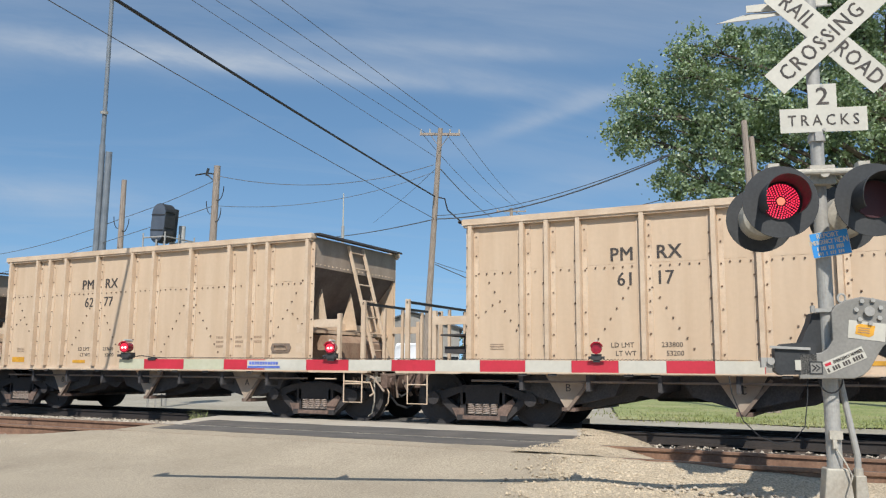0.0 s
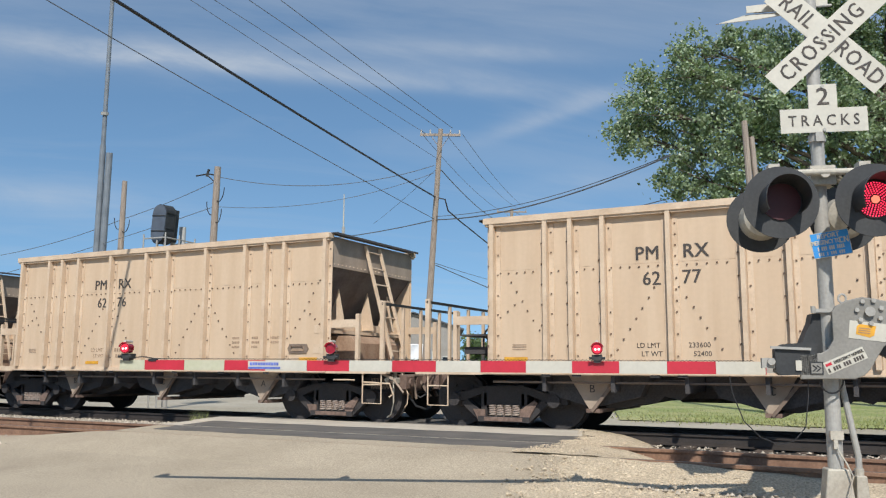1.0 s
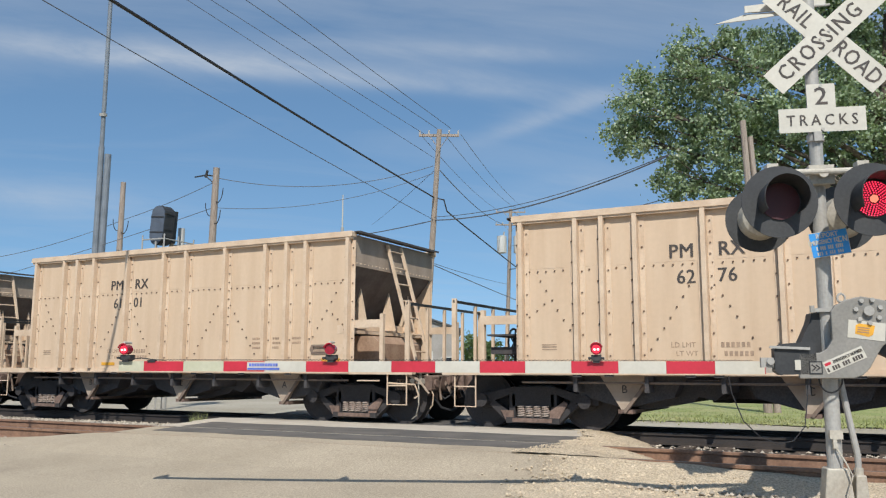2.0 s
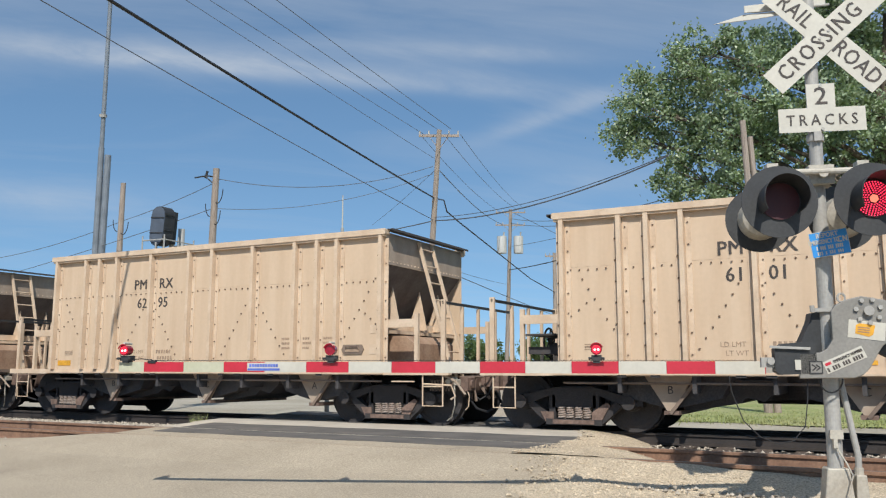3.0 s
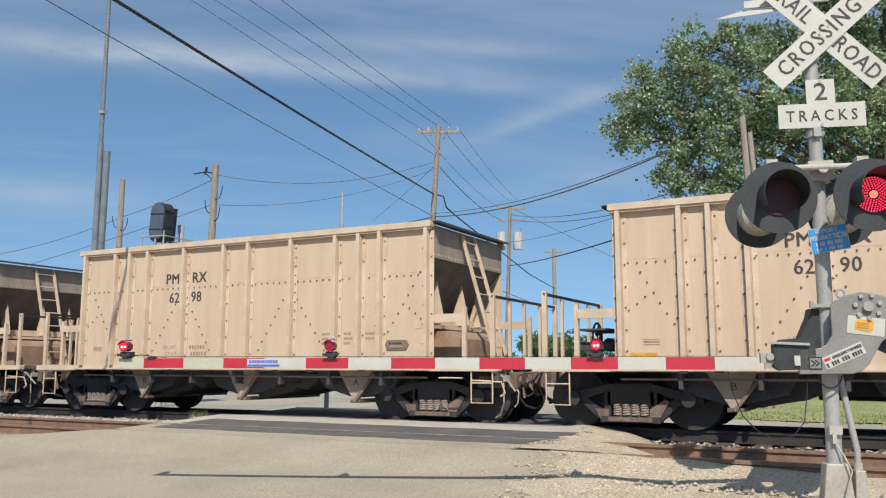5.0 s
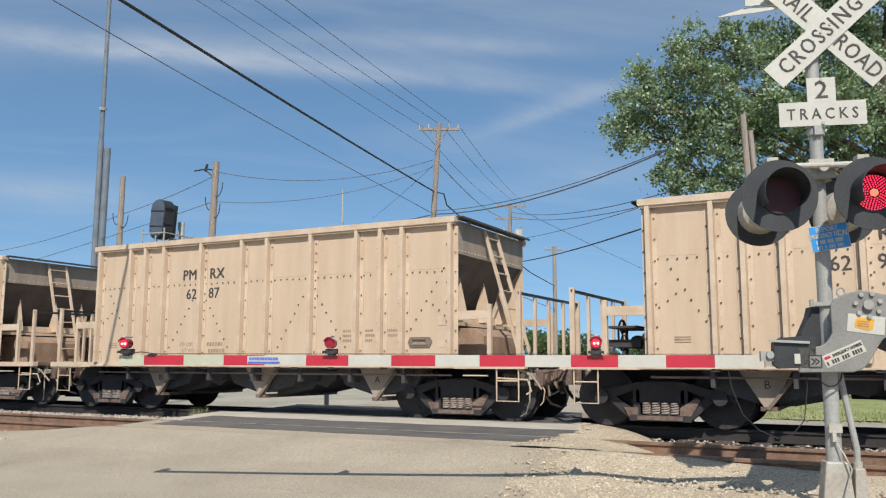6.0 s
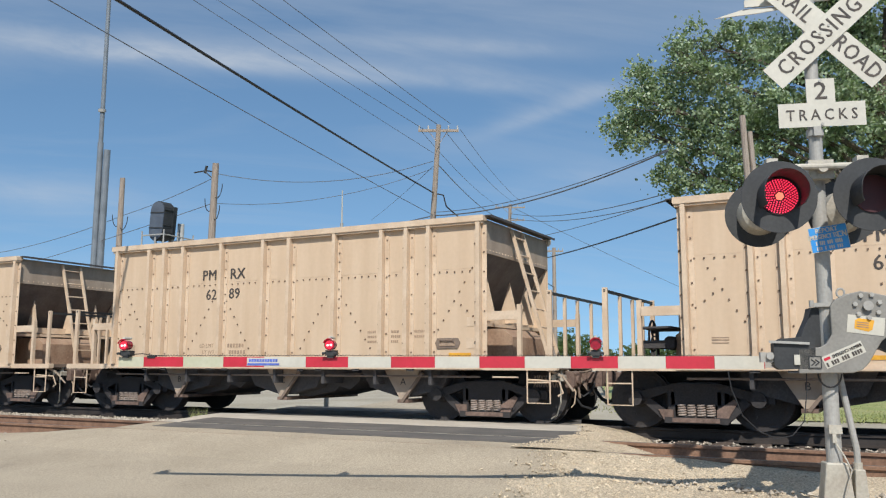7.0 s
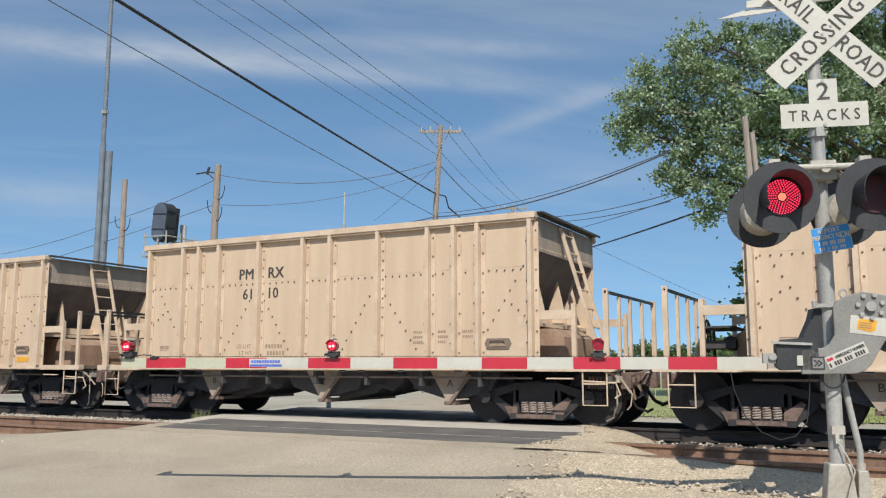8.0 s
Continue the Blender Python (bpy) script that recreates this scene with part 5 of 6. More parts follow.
def gate():
    """The lowered arm: x runs along it from its tip."""
    d = ARM_B - ARM_A
    length = d.length
    arm = thing("gate_arm", "lowered red and white striped crossing gate arm with small lamps", "gate arm", Matrix.Translation(ARM_A) @ Matrix.Rotation(math.atan2(d.y, d.x), 4, "Z"))
    part("core", Form().box(0.07, length + 0.3, 0.0, 0.03, -0.044, 0.044), GALV, arm)
    cuts = [0.07, 0.331]
    while cuts[-1] + 0.4064 < length:
        cuts.append(cuts[-1] + 0.4064)
    cuts.append(length)
    for k, (a, b) in enumerate(zip(cuts, cuts[1:])):
        mat = RED if k % 2 else (OLDWHITE if k in (0, 2) else WHITE)
        h = 0.046 + 0.010 * k / len(cuts)
        part("stripe", Form().box(a + 0.001, b - 0.001, -0.012, 0.0, -h, h), mat, arm, {RED: "red reflective stripe", WHITE: "white reflective stripe", OLDWHITE: "yellowed reflective stripe"}[mat])
    st = part("sticker", Form().box(1.38, 1.72, -0.0145, -0.012, -0.035, 0.04), WHITE, arm, "white and blue sticker")
    for q in range(11):
        part("text_bar", Form().box(1.40 + q * 0.026, 1.421 + q * 0.026, -0.016, -0.0145, 0.0, 0.028), STICKER, st)
    part("text_bar", Form().box(1.385, 1.70, -0.016, -0.0145, -0.032, -0.012), STICKER, st)
    g = Form().path([(0.55 + (length - 0.65) * i / 340, 0.01 + 0.006 * (i % 2), 0.055 + 0.011 * (i % 2)) for i in range(341)], 0.0038, 4).path([(0.2, 0.01, 0.07), (0.3, 0.0, 0.078), (0.42, 0.01, 0.062), (0.55, 0.01, 0.057)], 0.005, 5).box(0.37, 0.45, -0.02, 0.02, 0.035, 0.06)
    part("lamp_cable", g, RUBBER, arm, "dark coiled lamp cable")
    cores = []
    for x in (0.148, 2.199, 4.613):
        f = Form().box(-0.045, 0.045, -0.05, 0.06, 0.0, 0.05).box(-0.03, 0.03, -0.04, 0.05, -0.02, 0.0)
        for s in (-1, 1):
            f.tube((s * 0.04, -0.06, 0.02), (s * 0.07, -0.06, 0.02), 0.012, n=6)
        lamp = part("arm_lamp", f, BLACK, arm, "small red gate lamp", at=pose(x, 0, 0.058))
        sh = Form().tube((0, -0.07, 0.10), (0, 0.02, 0.10), 0.05, 0.046, n=18)
        part("lamp_shell", sh, REDGLASS, lamp)
        part("lamp_cap", Form().tube((0, -0.075, 0.165), (0, 0.06, 0.165), 0.012, n=8), WHITE, lamp)
        core = Form().tube((0, -0.004, 0.10), (0, 0.0, 0.10), 0.038, n=16)
        glow_ = part("lamp_glow", core, ARMLED, lamp, "glowing red lamp", at=pose(0, -0.072, 0))
        part("filament", Form().tube((-0.014, -0.008, 0.095), (-0.014, -0.004, 0.095), 0.011, n=9).tube((0.016, -0.008, 0.097), (0.016, -0.004, 0.097), 0.012, n=9), FILAMENT, glow_)
        part("lamp_hood", Form().path([(0.052 * math.cos(a), -0.085, 0.10 + 0.052 * math.sin(a)) for a in [0.25 + k * (math.pi - 0.5) / 10 for k in range(11)]], 0.008, 5), REDGLASS, lamp)
        cores.append(glow_)
    return arm, cores


# ---- beyond the tracks ----
def utility_pole(name, base, top, r0, r1, arms, label, lean=0):
    p = thing(name, label, "utility pole", pose(*base), group="utility poles")
    v = Vector(top) - Vector(base)
    part("shaft", Form().tube((0, 0, -0.2), v, r0, r1, n=12), WOODPOLE, p)
    for (dz, half, turn_) in arms:
        e = v.normalized() * (v.length - dz)
        u = Vector((math.cos(turn_), math.sin(turn_), 0.0))
        a = part("crossarm", Form().beam(e - u * half, e + u * half, 0.10, 0.12), WOODPOLE, p)
        for s in (-0.95, -0.5, 0.5, 0.95):
            q = e + u * (half * s)
            part("insulator", Form().tube(q + Vector((0, 0, 0.06)), q + Vector((0, 0, 0.26)), 0.05, 0.035, n=8), GALV, a)
        part("brace", Form().beam(e - u * half * 0.5, e - Vector((0, 0, 0.7)), 0.03, 0.03).beam(e + u * half * 0.5, e - Vector((0, 0, 0.7)), 0.03, 0.03), WOODPOLE, a)
    return p


def wire(a, b, r, sag=0.0, name="overhead_wire", label="thin dark overhead wire", beyond=0.0, bend=()):
    """A wire from a to b, drawn on past a by a share of its length."""
    a, b = Vector(a), Vector(b)
    a = a + (a - b) * beyond
    n = 14
    pts = [a.lerp(b, i / n) - Vector((0, 0, sag * 4 * (i / n) * (1 - i / n))) for i in range(n + 1)] + [Vector(p) for p in bend]
    tagged(part(name, Form().path(pts, r, 6), RUBBER if r > 0.032 else WIRE), label, "cable", group="overhead wires")


def poles_and_wires():
    utility_pole("utility_pole", (-20.75, 37.3, -0.3), (-19.15, 35.97, 12.8), 0.19, 0.12, ((0.3, 1.0, radians(28)),), "leaning weathered wooden utility pole with a crossarm")
    utility_pole("utility_pole", (-28.6, 30.3, -0.3), (-27.67, 29.57, 10.4), 0.20, 0.15, (), "plain weathered wooden utility pole")
    utility_pole("utility_pole", (-36.1, 31.5, -0.3), (-35.55, 31.05, 10.8), 0.2, 0.13, (), "thin wooden utility pole with fittings")
    utility_pole("utility_pole", (-32.2, 74.0, -0.3), (-30.98, 72.6, 16.1), 0.22, 0.15, ((0.3, 1.4, radians(28)), (1.5, 1.4, radians(28))), "distant utility pole with two crossarms")
    utility_pole("utility_pole", (-25.0, 68.0, -0.3), (-25.0, 68.0, 11.0), 0.2, 0.15, ((0.3, 0.8, radians(28)),), "distant utility pole with a short crossarm")
    can = thing("pole_transformer", "pale grey transformer can on a distant pole", "transformer", pose(-31.0, 72.5, 11.6))
    part("tank", Form().tube((0, 0, 0), (0, 0, 1.6), 0.45, n=14), SHEET, can)
    part("bushing", Form().tube((0.2, 0, 1.6), (0.25, 0, 2.0), 0.08, n=8), GALV, can)
    can.matrix_basis = pose(-31.75, 72.2, 11.9)
    copy_thing(can, pose(-30.35, 72.9, 11.9))
    p = utility_pole("utility_pole", (-3.3, 26.9, -0.3), (-3.6, 26.68, 8.6), 0.13, 0.09, (), "slim grey twin utility pole beside the tree")
    part("second_shaft", Form().tube((0.24, 0.1, 0), (-0.12, -0.1, 8.4), 0.11, 0.08, n=10), WOODPOLE, p)
    for a, b, r in (
            ((-18.27, 22.54, 13.88), (-18.63, 36.22, 12.84), 0.013), ((-19.24, 22.03, 13.87), (-19.23, 35.91, 12.83), 0.013),
            ((-20.31, 21.47, 13.86), (-19.84, 35.63, 12.58), 0.011), ((-21.05, 21.08, 13.85), (-19.46, 36.02, 11.39), 0.011), ((-19.94, 15.24, 11.25), (-19.65, 36.41, 8.33), 0.016)):
        wire(a, b, r, 0.12 if r < 0.015 else 0.45, beyond=1.6)
    wire((-12.6, 10.84, 7.95), (-19.58, 36.27, 9.44), 0.036, 0.16, label="thick black overhead cable with a slack splice", beyond=0.8,
         bend=((-19.16, 36.5, 9.33), (-19.07, 36.64, 8.78), (-19.42, 38.77, 8.58), (-23.03, 57.58, 7.64), (-25.0, 68.0, 7.6)))
    for a, b, r, sag in (
            ((-19.65, 36.41, 8.33), (-6.1, 27.61, 8.01), 0.035, 0.5), ((-34.52, 48.82, 10.18), (-19.65, 36.41, 8.33), 0.035, 0.1), ((-19.7, 36.4, 8.5), (-6.1, 27.7, 8.08), 0.02, 0.45),
            ((-27.67, 29.64, 9.92), (-19.53, 36.04, 11.0), 0.02, 0.7), ((-27.75, 29.82, 8.52), (-19.56, 36.09, 10.64), 0.016, 0.6),
            ((-35.67, 31.31, 8.83), (-27.73, 29.64, 9.76), 0.02, 0.1), ((-46.27, 31.65, 7.51), (-35.67, 31.31, 8.83), 0.02, 0.2), ((-46.5, 31.9, 6.4), (-27.75, 29.82, 8.6), 0.02, 0.1),
            ((-18.22, 36.48, 12.56), (-29.79, 73.19, 16.14), 0.016, 0.4), ((-19.94, 35.58, 12.49), (-31.93, 72.1, 15.91), 0.016, 0.4),
            ((-18.9, 36.13, 12.5), (-30.5, 72.82, 16.14), 0.016, 0.4), ((-19.25, 36.22, 10.78), (-31.77, 72.38, 14.7), 0.03, 0.4),
            ((-31.03, 72.69, 15.23), (-8.84, 39.71, 9.06), 0.03, 0.6), ((-31.03, 72.69, 14.8), (-8.84, 39.71, 8.7), 0.03, 0.6), ((-31.3, 72.9, 10.4), (-5.69, 30.37, 6.44), 0.045, 0.3),
            ((-31.2, 72.8, 12.6), (-5.9, 31.0, 7.3), 0.022, 0.3), ((-30.98, 72.6, 15.92), (-17.0, 175.0, 8.0), 0.03, 0.8), ((-19.5, 36.09, 10.77), (-37.31, 58.33, 12.9), 0.016, 0.1),
            ((-19.77, 36.69, 6.19), (-31.4, 73.0, 9.0), 0.02, 0.1), ((-19.77, 36.69, 6.1), (-25.0, 68.0, 5.6), 0.03, 0.05)):
        wire(a, b, r * 0.8, sag)
    g = Form().path([(0, 0, 0), (-0.55, 0, 0.12), (-1.3, 0, 0.1)], 0.035, 6).path([(0, 0, -0.4), (-0.5, 0, 0.0), (-0.6, 0, 0.15)], 0.03, 6).tube((-0.62, 0, 0.0), (-0.5, 0, 0.35), 0.06, n=8)
    tagged(part("pole_fitting", g, BLACK, at=pose(-27.75, 29.6, 10.0)), "dark wire bracket on a wooden pole", "cable fitting")
    for x, y, z, w in ((-27.78, 29.62, 8.9, 0.5), (-27.82, 29.66, 8.3, -0.5), (-27.85, 29.68, 7.9, 0.4), (-35.65, 31.1, 8.2, 0.55), (-35.66, 31.12, 8.4, -0.55)):
        pts = [(0, 0, 0.5)] + [(w * (0.55 - 0.5 * math.cos(a)) , 0, 0.1 - 0.45 * math.sin(a) + 0.12 * a) for a in [k * math.pi / 8 for k in range(9)]]
        tagged(part("cable_loop", Form().path(pts, 0.022, 5), RUBBER, at=pose(x, y, z)), "slack black cable loop hanging on a pole", "cable")
    # radio mast
    m = thing("radio_mast", "tall slim grey steel radio mast", "mast", pose(-37.8, 31.4, -0.3))
    part("lower_shaft", Form().tube((0, 0, 0), (1.25, -1.05, 13.0), 0.19, 0.15, n=12), MASTGREY, m)
    part("upper_shaft", Form().tube((1.25, -1.05, 13.0), (2.5, -2.1, 23.5), 0.12, 0.10, n=10), MASTGREY, m)
    part("side_shaft", Form().tube((0.30, 0.1, 0), (1.54, -0.85, 12.6), 0.19, 0.17, n=12), MASTGREY, m)
    part("collar", Form().tube((1.42, -1.22, 14.6), (1.44, -1.24, 14.75), 0.2, n=10), GALV, m)
    w = thing("whip_antenna", "thin white whip antenna behind the train", "antenna", pose(-28.4, 41.0, -0.3))
    part("stem", Form().tube((0, 0, 0), (0.15, -0.1, 9.6), 0.09, n=8), GALV, w)
    part("whip", Form().tube((0.15, -0.1, 9.6), (0.32, -0.35, 11.5), 0.045, 0.03, n=8), WHITE, w)


def rail_signal():
    s = thing("railway_signal", "black hooded railway signal on a mast with a platform", "railway signal", pose(-20.86, 20.34, -0.3, 0, 0, 4))
    part("mast", Form().tube((0, 0, 0), (0, 0, 5.6), 0.09, n=12), GALV, s)
    o = [(0.30 * math.cos(a), 0.70 + 0.30 * math.sin(a)) for a in [k * math.pi / 8 for k in range(9)]]
    o += [(0.30 * math.cos(a), 0.30 * math.sin(a)) for a in [math.pi + k * math.pi / 8 for k in range(9)]]
    h = part("signal_head", Form().prism(o, -0.02, 0.02), BLACK, s, "black oblong background plate", at=pose(0.03, -0.34, 5.54, 0, 4, 0))
    part("housing", Form().box(-0.17, 0.17, 0.02, 0.30, -0.18, 0.88), BLACK, h)
    n = len(o)
    shell = Form()
    rim = [(a * 0.97, b) for a, b in o] + [(o[0][0] * 0.97, o[0][1])]
    for (a0, b0), (a1, b1) in zip(rim, rim[1:]):
        shell.add([(a0, 0, b0), (a0 * 0.92, -0.42, b0 - 0.02), (a1 * 0.92, -0.42, b1 - 0.02), (a1, 0, b1)], [(0, 1, 2, 3)])
    part("hood", shell, BLACK, h, "black snow hood")
    part("door", Form().prism([(a * 0.9, b * 0.97) for a, b in o], -0.44, -0.41), HOODGREY, h, "grey-blue hinged cover")
    for z in (0.1, 0.6):
        part("hinge", Form().box(-0.27, 0.27, -0.455, -0.44, z - 0.02, z + 0.02), BLACK, h)
        part("lens", Form().tube((0, -0.04, z), (0, 0, z), 0.11, n=14), DARKLENS, h)
        part("band", Form().box(0.265, 0.31, -0.40, -0.02, z + 0.10, z + 0.13), BLACK, h)
    pl = part("platform", Form().box(-0.5, 0.5, -0.9, 0.6, 4.75, 4.80), GALV, s)
    for x, y in ((-0.45, -0.85), (-0.45, 0.55), (0.45, -0.85), (0.45, 0.55), (-0.45, -0.2), (0.45, -0.2)):
        part("platform_post", Form().tube((x, y, 4.8), (x, y, 5.55), 0.025, n=6), GALV, pl)
    part("platform_rail", Form().path([(-0.45, -0.85, 5.4), (0.45, -0.85, 5.4), (0.45, 0.55, 5.4), (-0.45, 0.55, 5.4)], 0.025, 6), GALV, pl)
    ld = part("ladder", Form().tube((0.2, -0.6, 0), (0.2, -0.6, 5.3), 0.03, n=6), GALV, s)
    part("ladder_rail", Form().tube((0.2, -0.95, 0), (0.2, -0.95, 5.3), 0.03, n=6), GALV, ld)
    for k in range(16):
        part("rung", Form().tube((0.2, -0.6, 0.4 + k * 0.3), (0.2, -0.95, 0.4 + k * 0.3), 0.014, n=5), GALV, ld)
    part("relay_tube", Form().tube((0.0, 0.45, 4.3), (0.0, 0.45, 5.95), 0.11, n=12), SHEET, s)


def leaf_clump(f, c, r, n, rng, size):
    """Leaves on short sprays round a point, in an uneven clump with gaps; each leaf a small diamond."""
    count = max(7, int(15 * r ** 1.5))
    sprays = [Vector((rng.gauss(0, 1), rng.gauss(0, 1), rng.gauss(0, 0.9))).normalized() * (r * rng.uniform(0.3, 1.08)) for _ in range(count)]
    for k in range(n):
        t = sprays[k % count]
        wide = 0.20 + 0.10 * math.sin(k % count * 2.4)
        p = Vector(c) + t + Vector((rng.gauss(0, 1), rng.gauss(0, 1), rng.gauss(-0.2, 0.8))) * wide
        d = Vector((rng.gauss(0, 1), rng.gauss(0, 1), rng.gauss(-0.5, 0.8))).normalized()
        u = d.orthogonal().normalized()
        u = (u * math.cos(k) + d.cross(u) * math.sin(k)).normalized()
        s = size * rng.uniform(0.7, 1.3)
        f.add([p, p + d * s * 0.5 + u * s * 0.42, p + d * s * 1.05, p + d * s * 0.5 - u * s * 0.42], [(0, 1, 2, 3)])


TREE_BASE = Vector((0.4, 33.0, -0.3))


def big_tree():
    rng = random.Random(21)
    tree = thing("cottonwood_tree", "large leafy green cottonwood tree behind the train", "tree", Matrix.Translation(TREE_BASE))
    g = Form()
    p, r = Vector((0, 0, 0)), 0.5
    for q, r2 in ((Vector((0.05, 0, 2.5)), 0.42), (Vector((-0.15, 0, 5)), 0.36), (Vector((-0.2, 0.1, 8)), 0.26), (Vector((0, 0, 11)), 0.16), (Vector((0.2, 0, 14)), 0.07)):
        g.tube(p, q, r, r2, n=12, caps=False)
        p, r = q, r2
    part("trunk", g, BARK, tree)
    clumps = [(-7.41, 28.84, 10.29, 1.1), (-7.92, 29.29, 9.38, 0.77), (-6.01, 29.4, 11.4, 1.44), (-6.52, 30.55, 9.69, 1.55), (-6.05, 29.96, 7.83, 1.04), (-4.45, 31.26, 12.07, 1.62),
              (-4.61, 30.42, 9.62, 1.9), (-4.65, 30.17, 7.53, 1.08), (-5.5, 30.44, 6.6, 0.6), (-2.84, 32.63, 12.36, 1.79), (-2.84, 31.36, 9.64, 2.1), (-0.91, 32.97, 13.02, 1.97),
              (-1.02, 32.19, 10.44, 2.3), (0.67, 33.97, 12.0, 2.59), (0.67, 33.3, 9.07, 2.51), (-1.73, 33.26, 8.5, 1.76), (-0.59, 31.74, 14.61, 2.1), (1.88, 33.07, 14.43, 3.01), (-2.79, 31.73, 7.46, 1.1), (-5.49, 30.2, 12.57, 0.85)]
    boughs = []
    for group in (clumps[:5], clumps[5:9] + clumps[18:], clumps[9:13], clumps[13:18]):
        wood, leaves = Form(), Form()
        for x, y, z, rr in group:
            c = Vector((x, y, z)) - TREE_BASE
            start = Vector((-0.15, 0.05, max(3.0, min(10, c.z - 2.5 - 0.15 * abs(c.x)))))
            mid = start.lerp(c, 0.5) + Vector((0, 0, 0.5))
            wood.tube(start, mid, 0.13, 0.08, n=7, caps=False).tube(mid, c, 0.08, 0.025, n=6, caps=False)
            for k in range(9):
                e = c + Vector((rng.gauss(0, 1), rng.gauss(0, 1), rng.gauss(0, 0.8))).normalized() * rr * 0.9
                wood.tube(mid.lerp(c, rng.uniform(0.5, 1)), e, 0.025, 0.006, n=4, caps=False)
            leaf_clump(leaves, c, rr, int(1850 * rr ** 1.7), rng, 0.12)
        b = part("limb", wood, BARK, tree)
        part("crown", leaves, LEAF, b, "glossy green leaves")
        boughs.append(b)
    return boughs


def small_tree(x, y, clumps, label, mat, size=0.17, dens=800):
    rng = random.Random(int(abs(x * 10)))
    base = Vector((x, y, -0.3))
    t = thing("tree", label, "tree", Matrix.Translation(base), group="trees beyond the tracks")
    top = max(c[2] for c in clumps)
    part("trunk", Form().tube((0, 0, 0), (0.1, 0, top * 0.75), 0.2, 0.06, n=8), BARK, t)
    f = Form()
    wood = Form()
    for cx, cy, cz, rr in clumps:
        c = Vector((cx, cy, cz)) - base
        wood.tube((0.05, 0, top * 0.35), c, 0.06, 0.02, n=5, caps=False)
        leaf_clump(f, c, rr, int(dens * rr ** 1.7), rng, size)
    part("limb", wood, BARK, t)
    part("crown", f, mat, t)


def far_trees():
    small_tree(-2.4, 39.3, [(-4.95, 37.81, 5.18, 0.82), (-3.59, 38.6, 4.71, 1.44), (-1.66, 39.58, 4.97, 2.04), (0.07, 40.41, 5.46, 2.04), (-4.83, 38.13, 3.63, 1.08), (-2.85, 39.28, 2.94, 1.8), (-0.94, 40.3, 2.83, 1.92)],
               "dark leafy tree behind the grass", LEAF2)
    rng = random.Random(77)
    for k, (x, y, h) in enumerate(((-26, 95, 4.6), (-16, 88, 4.2), (-20.5, 92, 3.4), (-11, 70, 3.8), (-9.5, 66, 3.0), (-58, 66, 9.2), (-54, 67, 8.4), (-50.5, 66, 7.4), (-38, 100, 5.0), (8, 80, 6.0), (14, 78, 7.0), (1, 84, 5.5), (-72, 60, 7), (-85, 55, 8), (-95, 52, 7), (-45.5, 95, 5.4), (-42.5, 92, 4.4), (-39.5, 98, 5.6), (-36, 94, 4.8), (-33.0, 97, 5.8))):
        cl = [(x + rng.gauss(0, h * 0.25), y + rng.gauss(0, h * 0.2), h * rng.uniform(0.35, 0.85), h * rng.uniform(0.18, 0.3)) for _ in range(8)]
        small_tree(x, y, cl, "distant green tree on the skyline", LEAF2, 0.34, 150)


def shed(name, x, y, turn_, w, d, h, rise, wall, roof, label, openings=()):
    b = thing(name, label, "building", pose(x, y, -0.3, 0, 0, turn_))
    part("wall", Form().prism([(-w / 2, 0), (w / 2, 0), (w / 2, h), (0, h + rise), (-w / 2, h)], 0, d), wall, b)
    sl = Form()
    for s in (-1, 1):
        sl.prism([(s * (w / 2 + 0.3), h - 0.1), (0, h + rise + 0.06), (0, h + rise + 0.16), (s * (w / 2 + 0.3), h + 0.02)], -0.3, d + 0.3)
    part("roof", sl, roof, b)
    for x0, x1, z0, z1, mat in openings:
        o = part("door" if z0 < 0.2 else "window", Form().box(x0, x1, -0.06, 0.02, z0, z1), mat, b)
        part("frame", Form().box(x0 - 0.06, x0, -0.08, 0.02, z0, z1).box(x1, x1 + 0.06, -0.08, 0.02, z0, z1).box(x0 - 0.06, x1 + 0.06, -0.08, 0.02, z1, z1 + 0.06), SHEET, o)


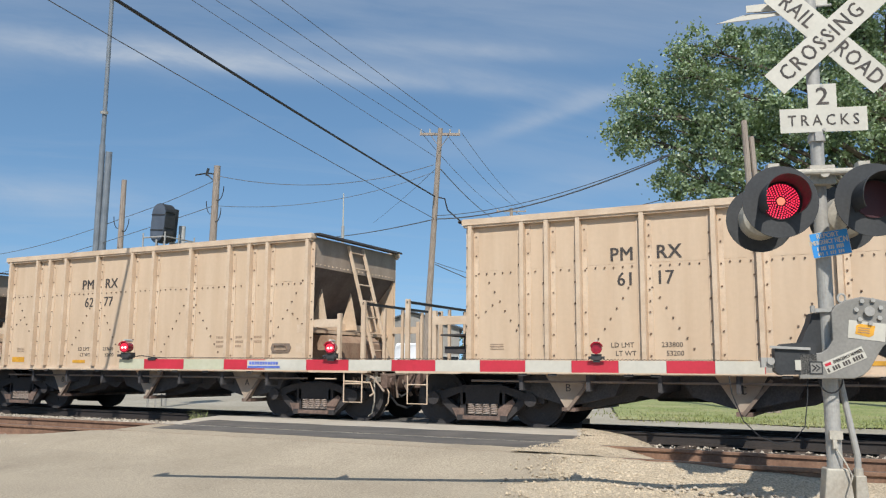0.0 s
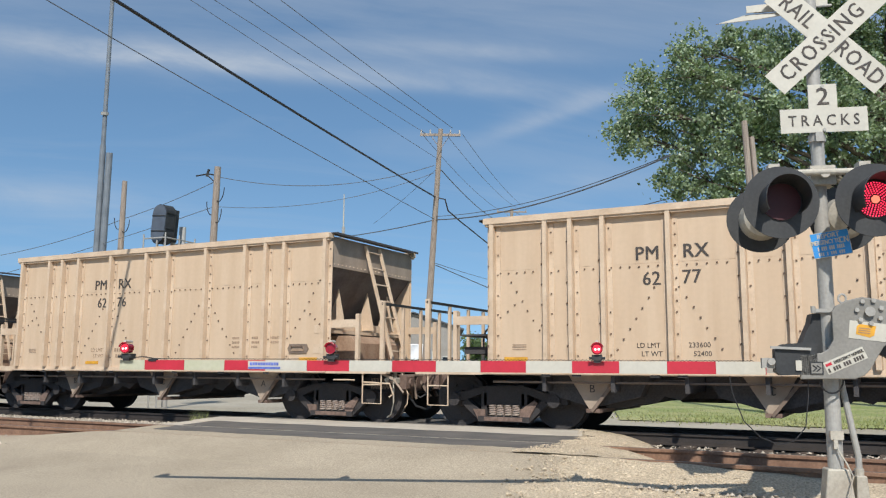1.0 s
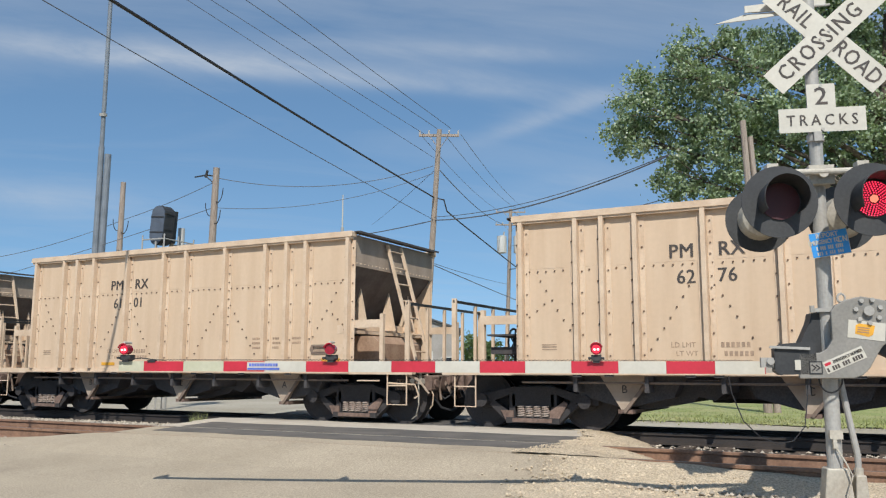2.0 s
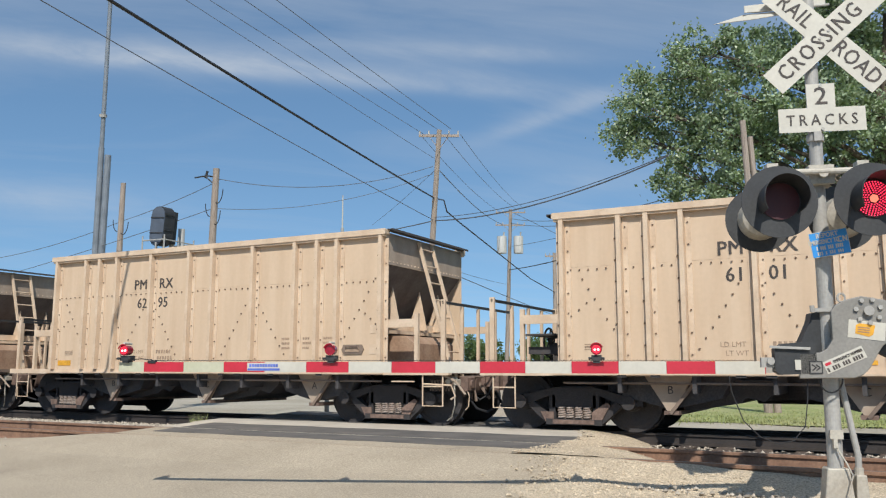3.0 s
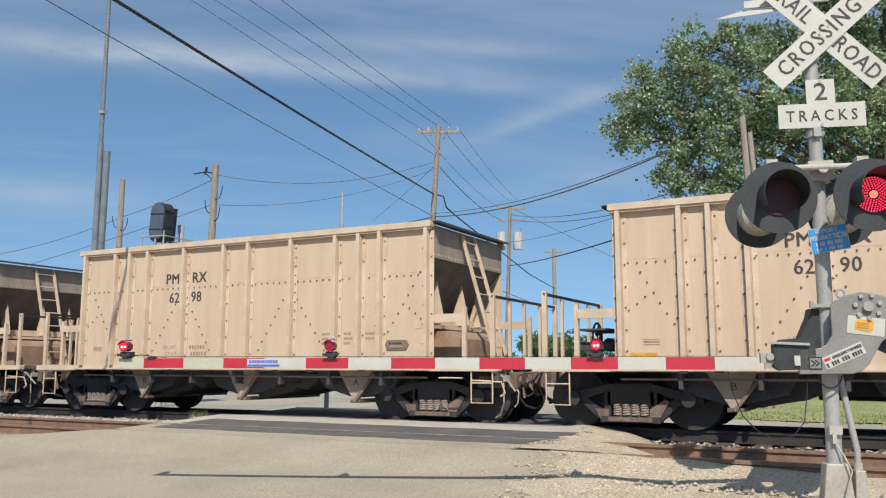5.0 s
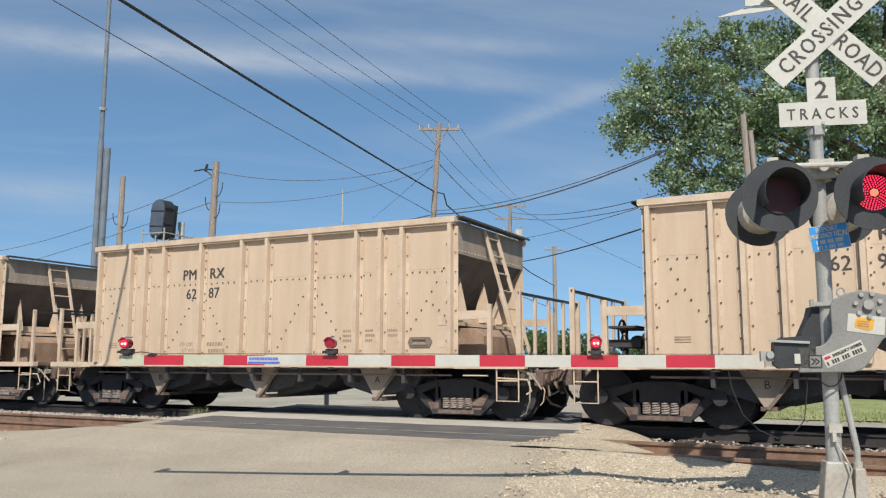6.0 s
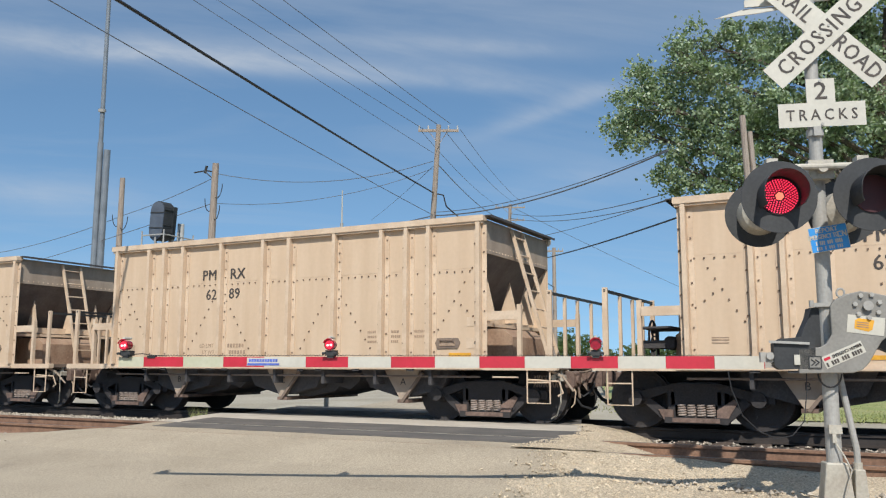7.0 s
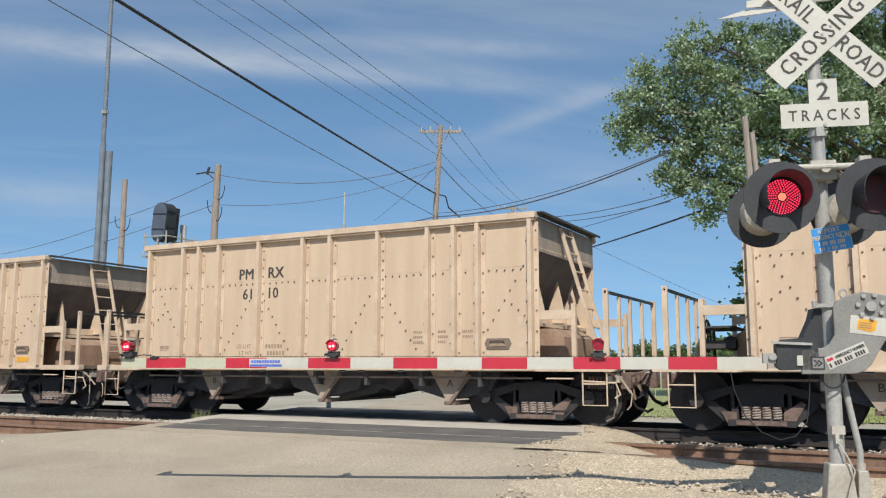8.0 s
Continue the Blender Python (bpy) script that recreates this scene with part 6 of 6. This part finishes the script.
def buildings():
    shed("warehouse", -31.5, 55.0, 28, 7, 14, 4.3, 1.1, GREYWALL, ROOFDARK, "grey clad warehouse with a dark shallow roof", ((-1.5, 1.5, 0.1, 2.6, SHEET), (2.2, 3.4, 1.2, 2.2, DARKGLASS)))
    shed("workshop", -36.0, 44.5, 28, 9, 9, 4.9, 0.5, BEIGE, SHEET, "beige workshop with a pale metal roof", ((-3.6, -2.4, 2.9, 4.0, DARKGLASS), (0.6, 1.6, 2.9, 4.0, DARKGLASS), (2.6, 3.9, 0.1, 2.6, DARKGLASS)))
    o = thing("orange_barrier", "orange plastic barrier panel by the workshop", "barrier", pose(-28.9, 37.2, -0.3, 0, 0, 30))
    part("panel", Form().box(-0.5, 0.5, -0.05, 0.05, 1.9, 2.9), ORANGE, o)
    for x in (-0.35, -0.1, 0.15, 0.4):
        part("slat", Form().box(x - 0.04, x + 0.04, -0.075, -0.05, 1.9, 2.9), YELLOW, o)
    part("foot", Form().box(-0.45, -0.35, -0.25, 0.25, 0, 1.9).box(0.35, 0.45, -0.25, 0.25, 0, 1.9), UNDER, o)
    v = thing("van", "white van parked beyond the tracks", "van", pose(-24.3, 42.2, -0.3, 0, 0, 25))
    rounded(part("body", Form().prism([(-0.95, 0.35), (0.95, 0.35), (0.97, 1.1), (0.88, 2.55), (0.78, 2.72), (-0.78, 2.72), (-0.88, 2.55), (-0.97, 1.1)], 0, 4.6), CARPAINT, v), 0.05)
    part("windscreen", Form().prism([(-0.82, 1.15), (0.82, 1.15), (0.72, 1.8), (-0.72, 1.8)], -0.015, 0.01), DARKGLASS, v)
    for s in (-1, 1):
        for y in (0.9, 3.7):
            part("wheel", Form().tube((s * 0.75, y, 0.34), (s * 0.98, y, 0.34), 0.34, n=18), RUBBER, v)
        part("headlight", Form().box(s * 0.78 - 0.12, s * 0.78 + 0.12, -0.02, 0.02, 0.75, 0.95), GALV, v)
    part("bumper", Form().box(-0.95, 0.95, -0.1, 0.02, 0.38, 0.6), UNDER, v)
    # far crossing mast, seen from behind
    c = thing("far_crossbuck", "rear of the crossbuck signal across the tracks", "crossing signal", pose(-12.95, 18.2, -0.3, 0, 0, 18.1))
    part("pole", Form().tube((0, 0, 0), (0, 0, 4.4), 0.06, n=12), GALV, c)
    for s in (-1, 1):
        part("crossbuck_blade", Form().box(-0.61, 0.61, 0.06 + 0.01 * s, 0.064 + 0.01 * s, -0.115, 0.115), WHITE, c, at=pose(0, 0, 3.3, 0, 45 * s, 0))


def back_boards():
    """White boards on a bracket, high beside the crossbuck."""
    s = thing("bracket_boards", "pale weathered boards on a bracket behind the crossbuck", "sign", pose(-0.36, 7.95, 4.07, 0, 0, 22) @ Matrix.Scale(1.15, 4))
    part("bracket", Form().tube((0.0, -0.18, 0.03), (-0.55, -0.1, 0.03), 0.011, n=8), GALV, s)
    part("board", Form().prism([(-0.62, 0.0), (-0.02, 0.03), (-0.02, 0.10), (-0.62, 0.055)], -0.16, -0.15), WHITE, s)
    part("board", Form().prism([(-0.86, -0.10), (-0.60, -0.035), (-0.28, -0.03), (-0.55, -0.07)], -0.20, -0.19), WHITE, s)
    part("board", Form().prism([(-0.80, -0.055), (-0.30, 0.0), (-0.30, 0.02), (-0.62, 0.0)], -0.12, -0.11), WHITE, s)


# how far the head wagon's rear corner has come, second by second
RUN = ((0.0, -6.242), (0.5, -0.18), (1.0, 5.869), (1.5, 11.937), (3.0, 30.537), (3.5, 36.613), (4.0, 42.686), (4.5, 48.803), (6.0, 67.089), (6.5, 73.196), (7.0, 79.349), (7.5, 85.45), (7.9, 90.35), (8.0, 91.95))


def motions(cars, leds, cores, boughs):
    # wagons roll by at an even speed, wheels turning
    for k, car in enumerate(cars):
        y = (FAR[0] + FAR[1]) / 2
        walk(car, [(t, pose(x + HALF - PITCH * k, y, 0)) for t, x in RUN])
    for k in range(len(cars)):
        for tk in [o for o in cars[k].children if o.name.startswith("truck")]:
            for w in [o for o in tk.children if o.name.startswith("wheelset")]:
                x0 = w.location.x
                walk(w, [(t / 30, pose(x0, 0, 0.457, 0, math.degrees(12.27 * t / 30 / 0.457), 0)) for t in range(0, 241)])
    # flashers: the lit array stands before its dark lens, or is drawn back into the housing
    beats = [0.0, 0.45, 1.06, 1.60, 2.14, 2.69, 3.24, 3.80, 4.36, 4.90, 5.43, 5.95, 6.54, 7.07, 7.62, 8.0]
    for side, led in enumerate(leds):
        rows = []
        for k, (a, b) in enumerate(zip(beats, beats[1:])):
            y = -0.016 if k % 2 == side else 0.06
            rows += [(a + (0.034 if k else 0), pose(0, y, 0)), (b, pose(0, y, 0))]
        walk(led, rows)
    for core, side in ((cores[1], 0), (cores[2], 1)):
        rows = []
        for k, (a, b) in enumerate(zip(beats, beats[1:])):
            y = -0.072 if k % 2 == side else -0.04
            rows += [(a + (0.034 if k else 0), pose(0, y, 0)), (b, pose(0, y, 0))]
        walk(core, rows)
    walk(cores[0], [(0, pose(0, -0.072, 0)), (8, pose(0, -0.072, 0))])
    # boughs sway in the breeze
    for k, b in enumerate(boughs):
        rows = [(t * 0.5, pose(0, 0, 0, 0, 0.25 * math.sin(t * 0.9 + k) , 0.5 * SWAY[t])) for t in range(17)]
        walk(b, rows)


SWAY = (0.0, -0.2, -0.3, -0.1, 0.3, 0.5, 0.6, 0.8, 0.9, 0.8, 0.9, 1.0, 1.0, 1.0, 1.0, 0.9, 0.9)

ground()
road()
gravel()
verge()
tracks()
wagons = train()
lit = signal()
gate_arm, glows = gate()
poles_and_wires()
rail_signal()
limbs = big_tree()
far_trees()
buildings()
back_boards()
motions(wagons, lit, glows, limbs)
